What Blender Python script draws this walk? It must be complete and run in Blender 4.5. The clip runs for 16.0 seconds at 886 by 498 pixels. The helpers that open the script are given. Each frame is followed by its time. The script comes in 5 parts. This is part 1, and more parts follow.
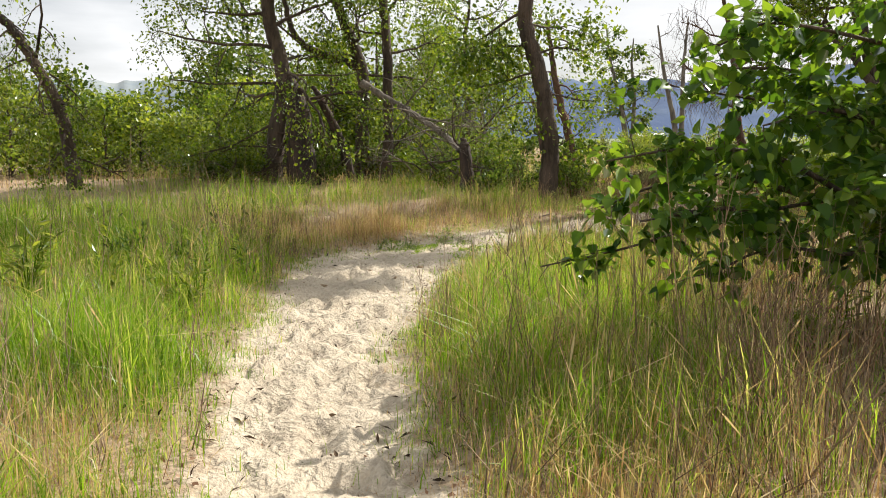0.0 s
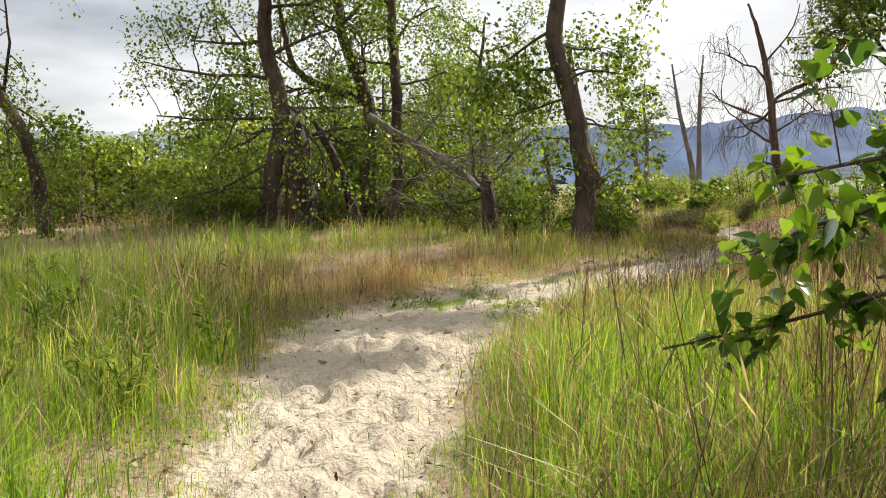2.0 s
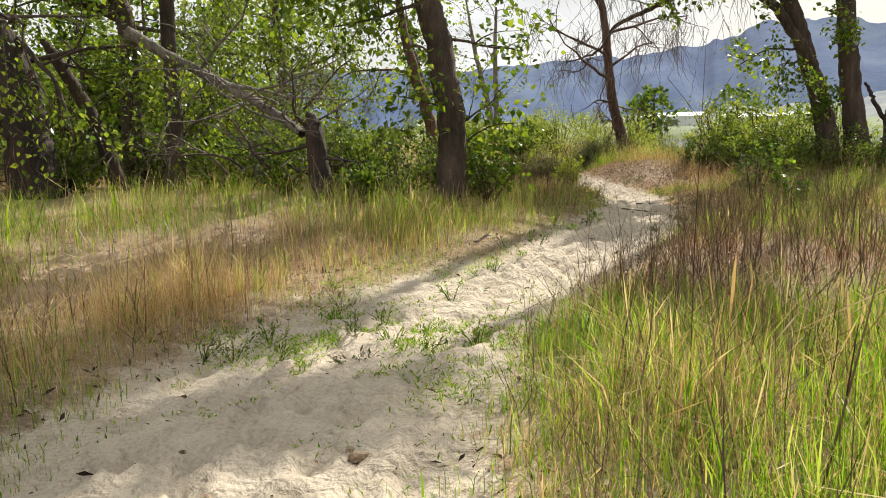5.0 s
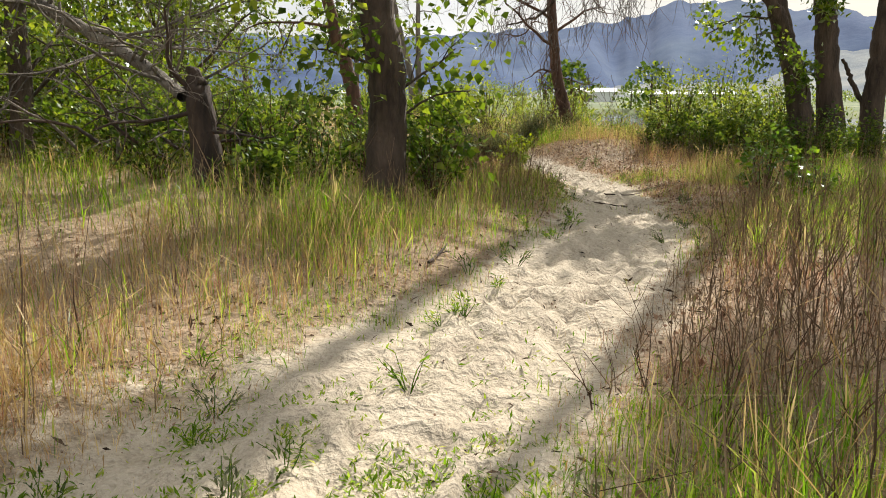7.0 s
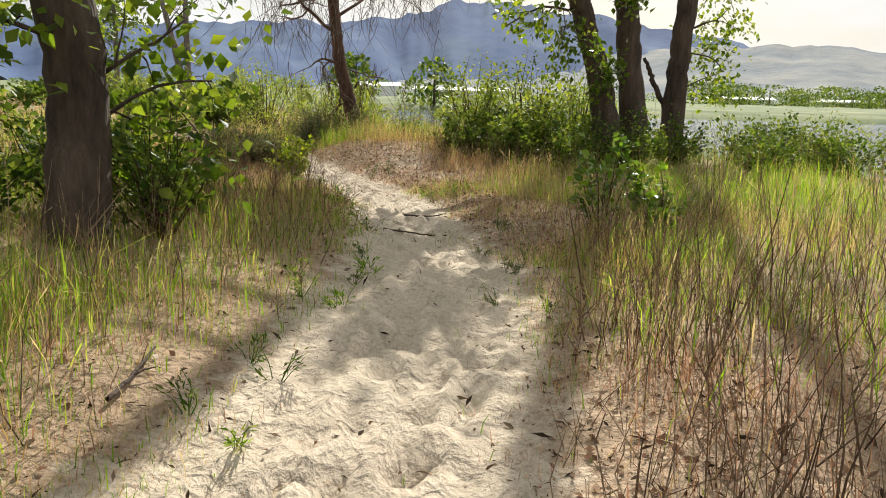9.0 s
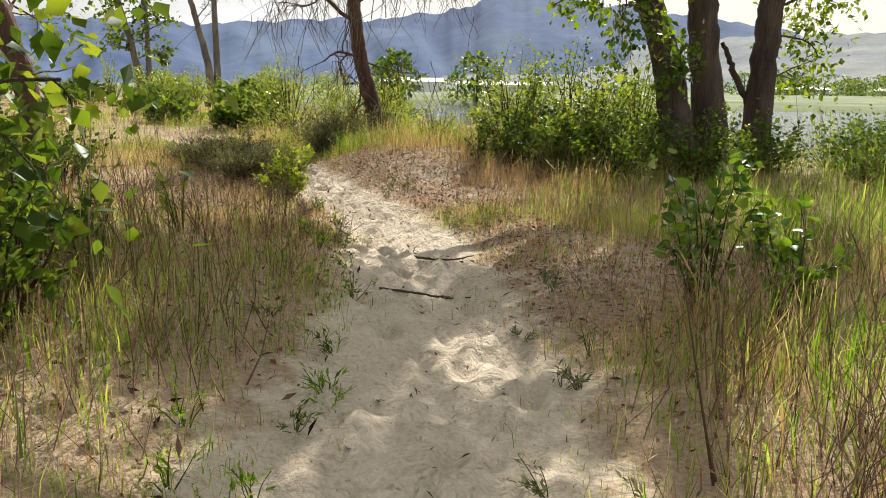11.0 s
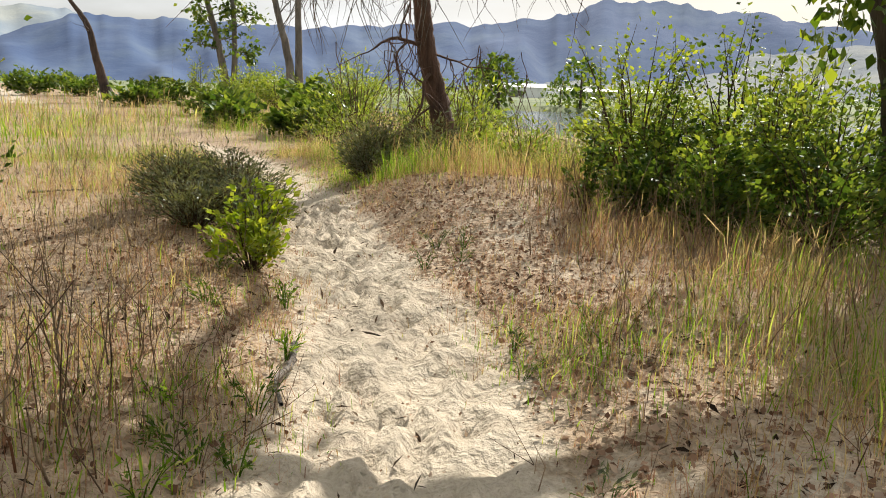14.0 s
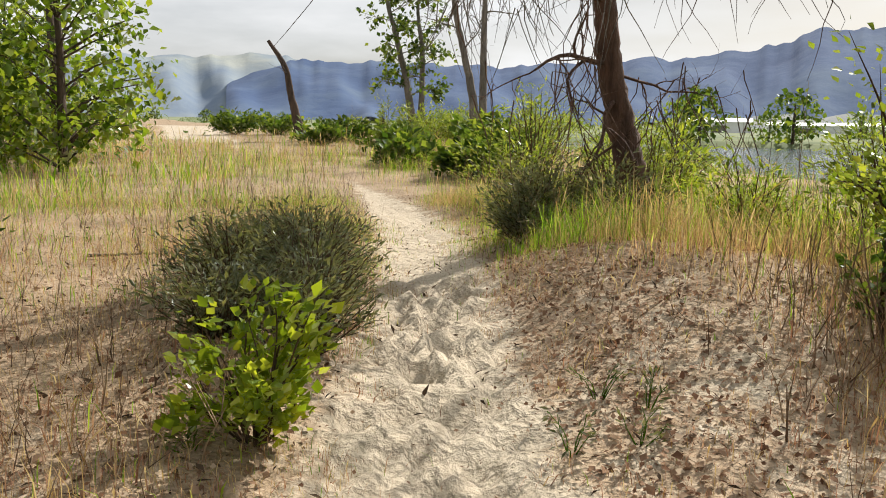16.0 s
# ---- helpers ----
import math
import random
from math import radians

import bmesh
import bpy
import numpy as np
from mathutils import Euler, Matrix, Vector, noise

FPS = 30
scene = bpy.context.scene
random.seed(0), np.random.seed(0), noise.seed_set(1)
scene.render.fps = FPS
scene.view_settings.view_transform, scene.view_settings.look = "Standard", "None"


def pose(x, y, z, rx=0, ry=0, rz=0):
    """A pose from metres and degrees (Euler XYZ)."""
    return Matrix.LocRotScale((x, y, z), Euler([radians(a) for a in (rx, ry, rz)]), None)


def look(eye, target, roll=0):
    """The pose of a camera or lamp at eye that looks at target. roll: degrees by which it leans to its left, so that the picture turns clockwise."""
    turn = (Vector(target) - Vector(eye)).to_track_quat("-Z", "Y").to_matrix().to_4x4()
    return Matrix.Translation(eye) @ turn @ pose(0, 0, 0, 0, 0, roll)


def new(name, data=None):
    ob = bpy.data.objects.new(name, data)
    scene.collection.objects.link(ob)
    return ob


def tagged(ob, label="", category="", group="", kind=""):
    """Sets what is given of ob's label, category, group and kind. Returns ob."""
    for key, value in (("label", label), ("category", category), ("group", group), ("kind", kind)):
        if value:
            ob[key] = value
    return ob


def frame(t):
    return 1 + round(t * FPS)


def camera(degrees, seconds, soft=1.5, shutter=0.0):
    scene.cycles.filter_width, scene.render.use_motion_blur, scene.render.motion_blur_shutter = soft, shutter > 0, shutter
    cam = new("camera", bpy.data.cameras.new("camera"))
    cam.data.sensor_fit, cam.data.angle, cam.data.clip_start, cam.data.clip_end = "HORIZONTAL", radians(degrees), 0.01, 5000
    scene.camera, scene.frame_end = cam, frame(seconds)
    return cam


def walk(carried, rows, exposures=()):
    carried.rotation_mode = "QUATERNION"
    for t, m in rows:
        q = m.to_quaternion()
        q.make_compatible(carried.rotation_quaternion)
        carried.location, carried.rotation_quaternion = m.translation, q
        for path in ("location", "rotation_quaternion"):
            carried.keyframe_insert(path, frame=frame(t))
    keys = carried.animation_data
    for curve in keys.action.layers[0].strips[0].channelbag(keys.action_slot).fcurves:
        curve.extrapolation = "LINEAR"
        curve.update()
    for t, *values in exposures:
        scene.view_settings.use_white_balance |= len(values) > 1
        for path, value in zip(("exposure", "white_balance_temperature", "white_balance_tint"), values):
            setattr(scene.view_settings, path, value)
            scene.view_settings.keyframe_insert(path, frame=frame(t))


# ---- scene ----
cam = camera(58.5, 16.0, soft=1.0)
METRES, EYE, TILT, LEAN, TURN = 20.7, 1.56, -7.8, 0.1, 0.0
ROWS = [
    (0.0, 0.0, 0.0, 0.0, 0.0, 0.0, -0.0),
    (0.5, -0.0001, 0.0207, 0.0006, -0.02, -1.35, -1.06),
    (1.0, -0.0045, 0.0441, -0.0002, 3.09, 0.67, -1.1),
    (1.5, -0.0082, 0.0733, 0.0023, 0.44, 3.2, -0.43),
    (2.0, -0.0131, 0.1064, 0.0062, 0.39, 3.34, 0.54),
    (2.5, -0.0191, 0.1397, 0.0105, -3.99, 2.5, 1.33),
    (3.0, -0.0243, 0.1735, 0.0142, -3.88, 2.15, 1.49),
    (3.5, -0.0303, 0.2072, 0.0187, -5.35, 2.86, 2.29),
    (4.0, -0.0351, 0.2419, 0.0223, -4.3, -1.95, 3.61),
    (4.5, -0.0377, 0.2764, 0.0278, -10.78, -0.65, 3.58),
    (5.0, -0.036, 0.3106, 0.032, -15.41, -1.02, 3.56),
    (7.5, 0.0022, 0.4591, 0.0519, -25.12, -3.86, 3.01),
    (8.0, 0.0166, 0.4849, 0.0555, -32.02, -0.5, 5.75),
    (8.5, 0.0306, 0.5103, 0.0595, -36.0, -3.11, 2.91),
    (9.0, 0.0487, 0.5329, 0.0634, -36.89, -4.76, 3.03),
    (11.5, 0.1418, 0.6432, 0.0801, -33.21, -4.57, 3.66),
    (12.0, 0.1608, 0.6692, 0.0838, -33.77, -2.47, 3.2),
    (12.5, 0.1803, 0.6967, 0.0869, -32.34, -3.16, 2.5),
    (13.0, 0.2001, 0.7244, 0.0902, -30.65, -4.37, 3.34),
    (13.5, 0.2196, 0.7503, 0.0931, -28.18, -4.77, 2.18),
    (14.0, 0.2378, 0.7776, 0.0961, -26.59, -4.19, 1.74),
    (14.5, 0.2558, 0.8032, 0.0995, -26.04, -4.4, 0.79),
    (15.0, 0.2719, 0.8311, 0.1031, -22.61, -4.28, 0.5),
    (15.5, 0.2871, 0.8589, 0.1079, -18.16, -1.92, 2.08),
    (16.0, 0.2991, 0.8897, 0.1105, -12.81, -1.31, 0.6),
]
walk(cam, [(t, pose(0, 0, EYE, TILT, LEAN, TURN) @ pose(METRES * x, METRES * y, METRES * z, 90 + pitch, roll, yaw)) for t, x, y, z, yaw, pitch, roll in ROWS],
     [(0.0, 0.50), (5.0, 0.48), (8.5, 0.42), (12.0, 0.50), (14.0, 0.44), (16.0, 0.32)])

# ---- world and sun ----
SUN_AZ, SUN_EL = radians(50.0), radians(38.0)      # azimuth from +y towards +x
SUN_WAY = Vector((math.sin(SUN_AZ) * math.cos(SUN_EL), math.cos(SUN_AZ) * math.cos(SUN_EL), math.sin(SUN_EL)))
world = bpy.data.worlds.new("sky")
scene.world = world
world.use_nodes = True
wt = world.node_tree
wt.nodes.clear()
w_out = wt.nodes.new("ShaderNodeOutputWorld")
w_bg = wt.nodes.new("ShaderNodeBackground")
w_sky = wt.nodes.new("ShaderNodeTexSky")
w_sky.sky_type, w_sky.sun_disc = "NISHITA", False
w_sky.sun_elevation, w_sky.sun_rotation = SUN_EL, SUN_AZ
w_sky.air_density, w_sky.dust_density = 1.0, 2.5
w_co = wt.nodes.new("ShaderNodeTexCoord")
w_map = wt.nodes.new("ShaderNodeMapping")
w_map.inputs["Scale"].default_value = (1.0, 1.0, 4.0)
w_noise = wt.nodes.new("ShaderNodeTexNoise")
w_noise.inputs["Scale"].default_value, w_noise.inputs["Detail"].default_value = 2.2, 7.0
w_ramp = wt.nodes.new("ShaderNodeMapRange")
w_ramp.inputs["From Min"].default_value, w_ramp.inputs["From Max"].default_value = 0.36, 0.62
w_ramp.inputs["To Min"].default_value, w_ramp.inputs["To Max"].default_value = 0.25, 0.95
w_mix = wt.nodes.new("ShaderNodeMixRGB")
w_mix.inputs["Color2"].default_value = (14.8, 14.9, 15.1, 1)
wt.links.new(w_co.outputs["Generated"], w_map.inputs["Vector"])
wt.links.new(w_map.outputs["Vector"], w_noise.inputs["Vector"])
wt.links.new(w_noise.outputs["Fac"], w_ramp.inputs["Value"])
wt.links.new(w_ramp.outputs["Result"], w_mix.inputs["Fac"])
wt.links.new(w_sky.outputs["Color"], w_mix.inputs["Color1"])
wt.links.new(w_mix.outputs["Color"], w_bg.inputs["Color"])
w_bg.inputs["Strength"].default_value = 0.053
wt.links.new(w_bg.outputs["Background"], w_out.inputs["Surface"])

sun = new("sun", bpy.data.lights.new("sun", "SUN"))
sun.data.energy, sun.data.angle, sun.data.color = 5.0, radians(0.5), (1.0, 0.95, 0.88)
sun.matrix_world = look(SUN_WAY * 60, (0, 0, 0))


# ---- materials ----
def material(name):
    m = bpy.data.materials.new(name)
    m.use_nodes = True
    m.node_tree.nodes.clear()
    return m, m.node_tree.nodes, m.node_tree.links


def node(nodes, kind, **sockets):
    n = nodes.new(kind)
    for key, value in sockets.items():
        n.inputs[key.replace("_", " ")].default_value = value
    return n


def ramp(nodes, stops):
    n = nodes.new("ShaderNodeValToRGB")
    while len(n.color_ramp.elements) < len(stops):
        n.color_ramp.elements.new(0.5)
    for e, (pos, col) in zip(n.color_ramp.elements, stops):
        e.position, e.color = pos, (*col, 1)
    return n


def plant_material(name, stops, through_light=0.45, gloss=0.12, rough=0.45, tint=(1.75, 1.6, 0.55)):
    """Leaves and blades: tone 0..1 of each leaf picks its colour; some light passes through."""
    m, n, l = material(name)
    at = n.new("ShaderNodeAttribute")
    at.attribute_name = "tone"
    ra = ramp(n, stops)
    geo = n.new("ShaderNodeNewGeometry")
    no = node(n, "ShaderNodeTexNoise", Scale=0.9, Detail=3.0)
    l.new(geo.outputs["Position"], no.inputs["Vector"])
    add = n.new("ShaderNodeMath")
    add.operation = "MULTIPLY_ADD"
    add.inputs[1].default_value = 0.5
    l.new(no.outputs["Fac"], add.inputs[0])
    sub = n.new("ShaderNodeMath")
    sub.operation = "SUBTRACT"
    sub.inputs[1].default_value = 0.25
    l.new(at.outputs["Fac"], sub.inputs[0])
    l.new(sub.outputs[0], add.inputs[2])
    l.new(add.outputs[0], ra.inputs["Fac"])
    dif = n.new("ShaderNodeBsdfDiffuse")
    tra = n.new("ShaderNodeBsdfTranslucent")
    glo = node(n, "ShaderNodeBsdfGlossy", Roughness=rough)
    glo.inputs["Color"].default_value = (0.9, 0.95, 0.9, 1)
    bright = n.new("ShaderNodeMixRGB")
    bright.blend_type = "MULTIPLY"
    bright.inputs["Fac"].default_value = 1.0
    bright.inputs["Color2"].default_value = (*tint, 1)
    l.new(ra.outputs["Color"], dif.inputs["Color"])
    l.new(ra.outputs["Color"], bright.inputs["Color1"])
    l.new(bright.outputs["Color"], tra.inputs["Color"])
    mx = node(n, "ShaderNodeMixShader", Fac=through_light)
    l.new(dif.outputs[0], mx.inputs[1])
    l.new(tra.outputs[0], mx.inputs[2])
    fr = node(n, "ShaderNodeFresnel", IOR=1.4)
    fm = n.new("ShaderNodeMath")
    fm.operation = "MULTIPLY"
    fm.inputs[1].default_value = gloss * 2.4
    l.new(fr.outputs[0], fm.inputs[0])
    mg = n.new("ShaderNodeMixShader")
    l.new(fm.outputs[0], mg.inputs["Fac"])
    l.new(mx.outputs[0], mg.inputs[1])
    l.new(glo.outputs[0], mg.inputs[2])
    o = n.new("ShaderNodeOutputMaterial")
    l.new(mg.outputs[0], o.inputs["Surface"])
    return m


def bark_material(name, dark, light, scale=9.0, stretch=0.22):
    m, n, l = material(name)
    geo = n.new("ShaderNodeNewGeometry")
    mp = node(n, "ShaderNodeMapping", Scale=(1, 1, stretch))
    l.new(geo.outputs["Position"], mp.inputs["Vector"])
    no = node(n, "ShaderNodeTexNoise", Scale=scale, Detail=8.0, Roughness=0.7)
    l.new(mp.outputs[0], no.inputs["Vector"])
    vo = node(n, "ShaderNodeTexVoronoi", Scale=scale * 2.6)
    vo.feature = "DISTANCE_TO_EDGE"
    l.new(mp.outputs[0], vo.inputs["Vector"])
    big = node(n, "ShaderNodeTexNoise", Scale=1.3, Detail=3.0)
    l.new(geo.outputs["Position"], big.inputs["Vector"])
    ra = ramp(n, [(0.3, dark), (0.7, light)])
    sm = n.new("ShaderNodeMath")
    sm.operation = "ADD"
    l.new(no.outputs["Fac"], sm.inputs[0])
    b2 = n.new("ShaderNodeMath")
    b2.operation = "MULTIPLY_ADD"
    b2.inputs[1].default_value, b2.inputs[2].default_value = 0.6, -0.3
    l.new(big.outputs["Fac"], b2.inputs[0])
    l.new(b2.outputs[0], sm.inputs[1])
    l.new(sm.outputs[0], ra.inputs["Fac"])
    bs = node(n, "ShaderNodeBsdfPrincipled", Roughness=0.92)
    l.new(ra.outputs["Color"], bs.inputs["Base Color"])
    hs = n.new("ShaderNodeMath")
    hs.operation = "ADD"
    l.new(no.outputs["Fac"], hs.inputs[0])
    l.new(vo.outputs["Distance"], hs.inputs[1])
    bu = node(n, "ShaderNodeBump", Strength=0.9, Distance=0.03)
    l.new(hs.outputs[0], bu.inputs["Height"])
    l.new(bu.outputs[0], bs.inputs["Normal"])
    o = n.new("ShaderNodeOutputMaterial")
    l.new(bs.outputs[0], o.inputs["Surface"])
    return m


def ground_material():
    m, n, l = material("sandy_soil")
    geo = n.new("ShaderNodeNewGeometry")
    at = n.new("ShaderNodeAttribute")
    at.attribute_name = "sand"
    edge = node(n, "ShaderNodeTexNoise", Scale=5.0, Detail=6.0, Roughness=0.65)
    fine = node(n, "ShaderNodeTexNoise", Scale=38.0, Detail=6.0, Roughness=0.7)
    mid = node(n, "ShaderNodeTexNoise", Scale=8.0, Detail=2.0)
    large = node(n, "ShaderNodeTexNoise", Scale=0.7, Detail=4.0)
    for t in (edge, fine, mid, large):
        l.new(geo.outputs["Position"], t.inputs["Vector"])
    mask = n.new("ShaderNodeMath")
    mask.operation = "MULTIPLY_ADD"
    mask.inputs[1].default_value, mask.inputs[2].default_value = 1.35, -0.67
    l.new(edge.outputs["Fac"], mask.inputs[0])
    msum = n.new("ShaderNodeMath")
    msum.operation = "ADD"
    l.new(mask.outputs[0], msum.inputs[0])
    l.new(at.outputs["Fac"], msum.inputs[1])
    mr = node(n, "ShaderNodeMapRange", From_Min=0.32, From_Max=0.62)
    l.new(msum.outputs[0], mr.inputs["Value"])
    sand = ramp(n, [(0.30, (0.29, 0.23, 0.17)), (0.48, (0.50, 0.42, 0.31)), (0.66, (0.64, 0.55, 0.42))])
    tone = n.new("ShaderNodeMath")
    tone.operation = "MULTIPLY_ADD"
    tone.inputs[1].default_value = 0.55
    blot = node(n, "ShaderNodeTexNoise", Scale=3.2, Detail=6.0, Roughness=0.7)
    l.new(geo.outputs["Position"], blot.inputs["Vector"])
    half = n.new("ShaderNodeMath")
    half.operation = "MULTIPLY"
    half.inputs[1].default_value = 0.45
    l.new(blot.outputs["Fac"], half.inputs[0])
    l.new(fine.outputs["Fac"], tone.inputs[0])
    l.new(half.outputs[0], tone.inputs[2])
    l.new(tone.outputs[0], sand.inputs["Fac"])
    soil = ramp(n, [(0.3, (0.12, 0.082, 0.05)), (0.48, (0.32, 0.235, 0.15)), (0.66, (0.51, 0.38, 0.255))])
    sm = n.new("ShaderNodeMath")
    sm.operation = "MULTIPLY_ADD"
    sm.inputs[1].default_value = 0.5
    l.new(large.outputs["Fac"], sm.inputs[0])
    hf = n.new("ShaderNodeMath")
    hf.operation = "MULTIPLY"
    hf.inputs[1].default_value = 0.5
    l.new(fine.outputs["Fac"], hf.inputs[0])
    l.new(hf.outputs[0], sm.inputs[2])
    l.new(sm.outputs[0], soil.inputs["Fac"])
    mx = n.new("ShaderNodeMixRGB")
    l.new(mr.outputs[0], mx.inputs["Fac"])
    l.new(soil.outputs["Color"], mx.inputs["Color1"])
    l.new(sand.outputs["Color"], mx.inputs["Color2"])
    bs = node(n, "ShaderNodeBsdfPrincipled", Roughness=0.95)
    bs.inputs["Specular IOR Level"].default_value = 0.15
    l.new(mx.outputs[0], bs.inputs["Base Color"])
    b0 = node(n, "ShaderNodeBump", Strength=0.8, Distance=0.07)
    l.new(mid.outputs["Fac"], b0.inputs["Height"])
    scuff = node(n, "ShaderNodeTexNoise", Scale=19.0, Detail=4.0, Roughness=0.6)
    l.new(geo.outputs["Position"], scuff.inputs["Vector"])
    b1 = node(n, "ShaderNodeBump", Strength=0.85, Distance=0.04)
    l.new(scuff.outputs["Fac"], b1.inputs["Height"])
    l.new(b0.outputs[0], b1.inputs["Normal"])
    b2 = node(n, "ShaderNodeBump", Strength=0.35, Distance=0.008)
    l.new(fine.outputs["Fac"], b2.inputs["Height"])
    l.new(b1.outputs[0], b2.inputs["Normal"])
    l.new(b2.outputs[0], bs.inputs["Normal"])
    o = n.new("ShaderNodeOutputMaterial")
    l.new(bs.outputs[0], o.inputs["Surface"])
    return m


def plain_material(name, stops, scale, rough=0.9, bump=0.3, detail=6.0, stretch=(1, 1, 1), dist=0.05):
    m, n, l = material(name)
    geo = n.new("ShaderNodeNewGeometry")
    mp = node(n, "ShaderNodeMapping", Scale=stretch)
    l.new(geo.outputs["Position"], mp.inputs["Vector"])
    no = node(n, "ShaderNodeTexNoise", Scale=scale, Detail=detail, Roughness=0.6)
    l.new(mp.outputs[0], no.inputs["Vector"])
    ra = ramp(n, stops)
    l.new(no.outputs["Fac"], ra.inputs["Fac"])
    bs = node(n, "ShaderNodeBsdfPrincipled", Roughness=rough)
    l.new(ra.outputs["Color"], bs.inputs["Base Color"])
    bu = node(n, "ShaderNodeBump", Strength=bump, Distance=dist)
    l.new(no.outputs["Fac"], bu.inputs["Height"])
    l.new(bu.outputs[0], bs.inputs["Normal"])
    o = n.new("ShaderNodeOutputMaterial")
    l.new(bs.outputs[0], o.inputs["Surface"])
    return m


M_GROUND = ground_material()
M_BARK = bark_material("furrowed_bark", (0.028, 0.019, 0.013), (0.125, 0.088, 0.062))
M_BARK_RED = bark_material("red_brown_bark", (0.05, 0.026, 0.017), (0.19, 0.105, 0.07))
M_BARK_GREY = bark_material("grey_bark", (0.09, 0.08, 0.065), (0.24, 0.21, 0.17))
M_DEAD = bark_material("dead_wood", (0.08, 0.066, 0.054), (0.29, 0.245, 0.195), scale=14)
M_ROT = bark_material("rotten_wood", (0.02, 0.015, 0.012), (0.10, 0.065, 0.045), scale=6)
M_LEAF = plant_material("cottonwood_leaf", [(0.05, (0.045, 0.085, 0.012)), (0.5, (0.105, 0.175, 0.022)), (0.95, (0.21, 0.265, 0.04))], 0.62, 0.10, 0.35)
M_LEAF_BIG = plant_material("broad_leaf", [(0.05, (0.035, 0.085, 0.014)), (0.5, (0.085, 0.17, 0.022)), (0.95, (0.17, 0.26, 0.035))], 0.58, 0.12, 0.28)
M_LEAF_DARK = plant_material("shrub_leaf", [(0.05, (0.030, 0.062, 0.014)), (0.5, (0.075, 0.13, 0.026)), (0.95, (0.17, 0.22, 0.05))], 0.5, 0.05, 0.35)
M_LEAF_LIME = plant_material("lime_leaf", [(0.05, (0.11, 0.17, 0.015)), (0.5, (0.20, 0.28, 0.025)), (0.95, (0.33, 0.38, 0.05))], 0.58, 0.08, 0.4)
M_SAGE = plant_material("sage_leaf", [(0.05, (0.065, 0.078, 0.048)), (0.5, (0.125, 0.14, 0.085)), (0.95, (0.20, 0.20, 0.125))], 0.35, 0.06, 0.6)
M_WILLOW = plant_material("willow_leaf", [(0.05, (0.08, 0.125, 0.022)), (0.5, (0.155, 0.22, 0.038)), (0.95, (0.27, 0.31, 0.07))], 0.58, 0.08, 0.4)
M_GREEN = plant_material("green_grass", [(0.02, (0.075, 0.14, 0.016)), (0.5, (0.155, 0.255, 0.026)), (0.82, (0.27, 0.335, 0.06)), (1.0, (0.47, 0.42, 0.23))], 0.6, 0.03, 0.5, (1.6, 1.75, 0.55))
M_GOLD = plant_material("golden_dry_grass", [(0.05, (0.28, 0.175, 0.07)), (0.5, (0.49, 0.35, 0.155)), (0.95, (0.66, 0.53, 0.29))], 0.40, 0.02, 0.6, (1.35, 1.25, 0.95))
M_RED = plant_material("reddish_dry_grass", [(0.05, (0.16, 0.08, 0.045)), (0.5, (0.41, 0.22, 0.135)), (0.95, (0.58, 0.40, 0.26))], 0.38, 0.02, 0.6, (1.3, 1.15, 1.0))
M_WEED = plant_material("dry_weed_stalk", [(0.05, (0.09, 0.06, 0.04)), (0.5, (0.22, 0.15, 0.095)), (0.95, (0.42, 0.31, 0.19))], 0.15, 0.02, 0.6, (1.2, 1.1, 1.0))
M_LITTER = plant_material("fallen_leaf", [(0.05, (0.14, 0.075, 0.045)), (0.5, (0.32, 0.20, 0.125)), (0.95, (0.52, 0.40, 0.28))], 0.15, 0.03, 0.6, (1.1, 1.0, 1.0))
M_DEBRIS = plant_material("dark_plant_debris", [(0.05, (0.030, 0.020, 0.013)), (0.5, (0.075, 0.05, 0.032)), (0.95, (0.16, 0.11, 0.07))], 0.1, 0.02, 0.7, (1.1, 1.0, 1.0))
# distance haze is mixed into these hill base colours as blue and grey
M_HILL = plain_material("haze_tinted_blue_hills", [(0.32, (0.022, 0.055, 0.14)), (0.5, (0.042, 0.082, 0.175)), (0.68, (0.085, 0.13, 0.20))], 0.006, 1.0, 0.25, 9.0, dist=25.0)
M_HILL_PALE = plain_material("haze_tinted_pale_hills", [(0.35, (0.15, 0.20, 0.27)), (0.55, (0.23, 0.27, 0.29)), (0.7, (0.33, 0.35, 0.32))], 0.006, 1.0, 0.25, 9.0, dist=25.0)
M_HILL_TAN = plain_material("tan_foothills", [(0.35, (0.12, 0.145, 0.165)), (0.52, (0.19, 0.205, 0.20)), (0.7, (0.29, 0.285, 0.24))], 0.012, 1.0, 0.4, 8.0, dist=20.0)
M_SNOW = plain_material("snow_cap", [(0.4, (0.62, 0.67, 0.74)), (0.6, (0.80, 0.83, 0.87))], 0.02, 1.0, 0.3, 6.0, dist=10.0)
M_FAR_BANK = plain_material("far_bank_meadow", [(0.35, (0.10, 0.14, 0.06)), (0.55, (0.19, 0.22, 0.10)), (0.7, (0.30, 0.29, 0.16))], 0.06, 1.0, 0.3)
M_WHITE = plain_material("pale_metal_roof", [(0.4, (0.66, 0.66, 0.65)), (0.6, (0.76, 0.76, 0.74))], 0.3, 0.6, 0.05)


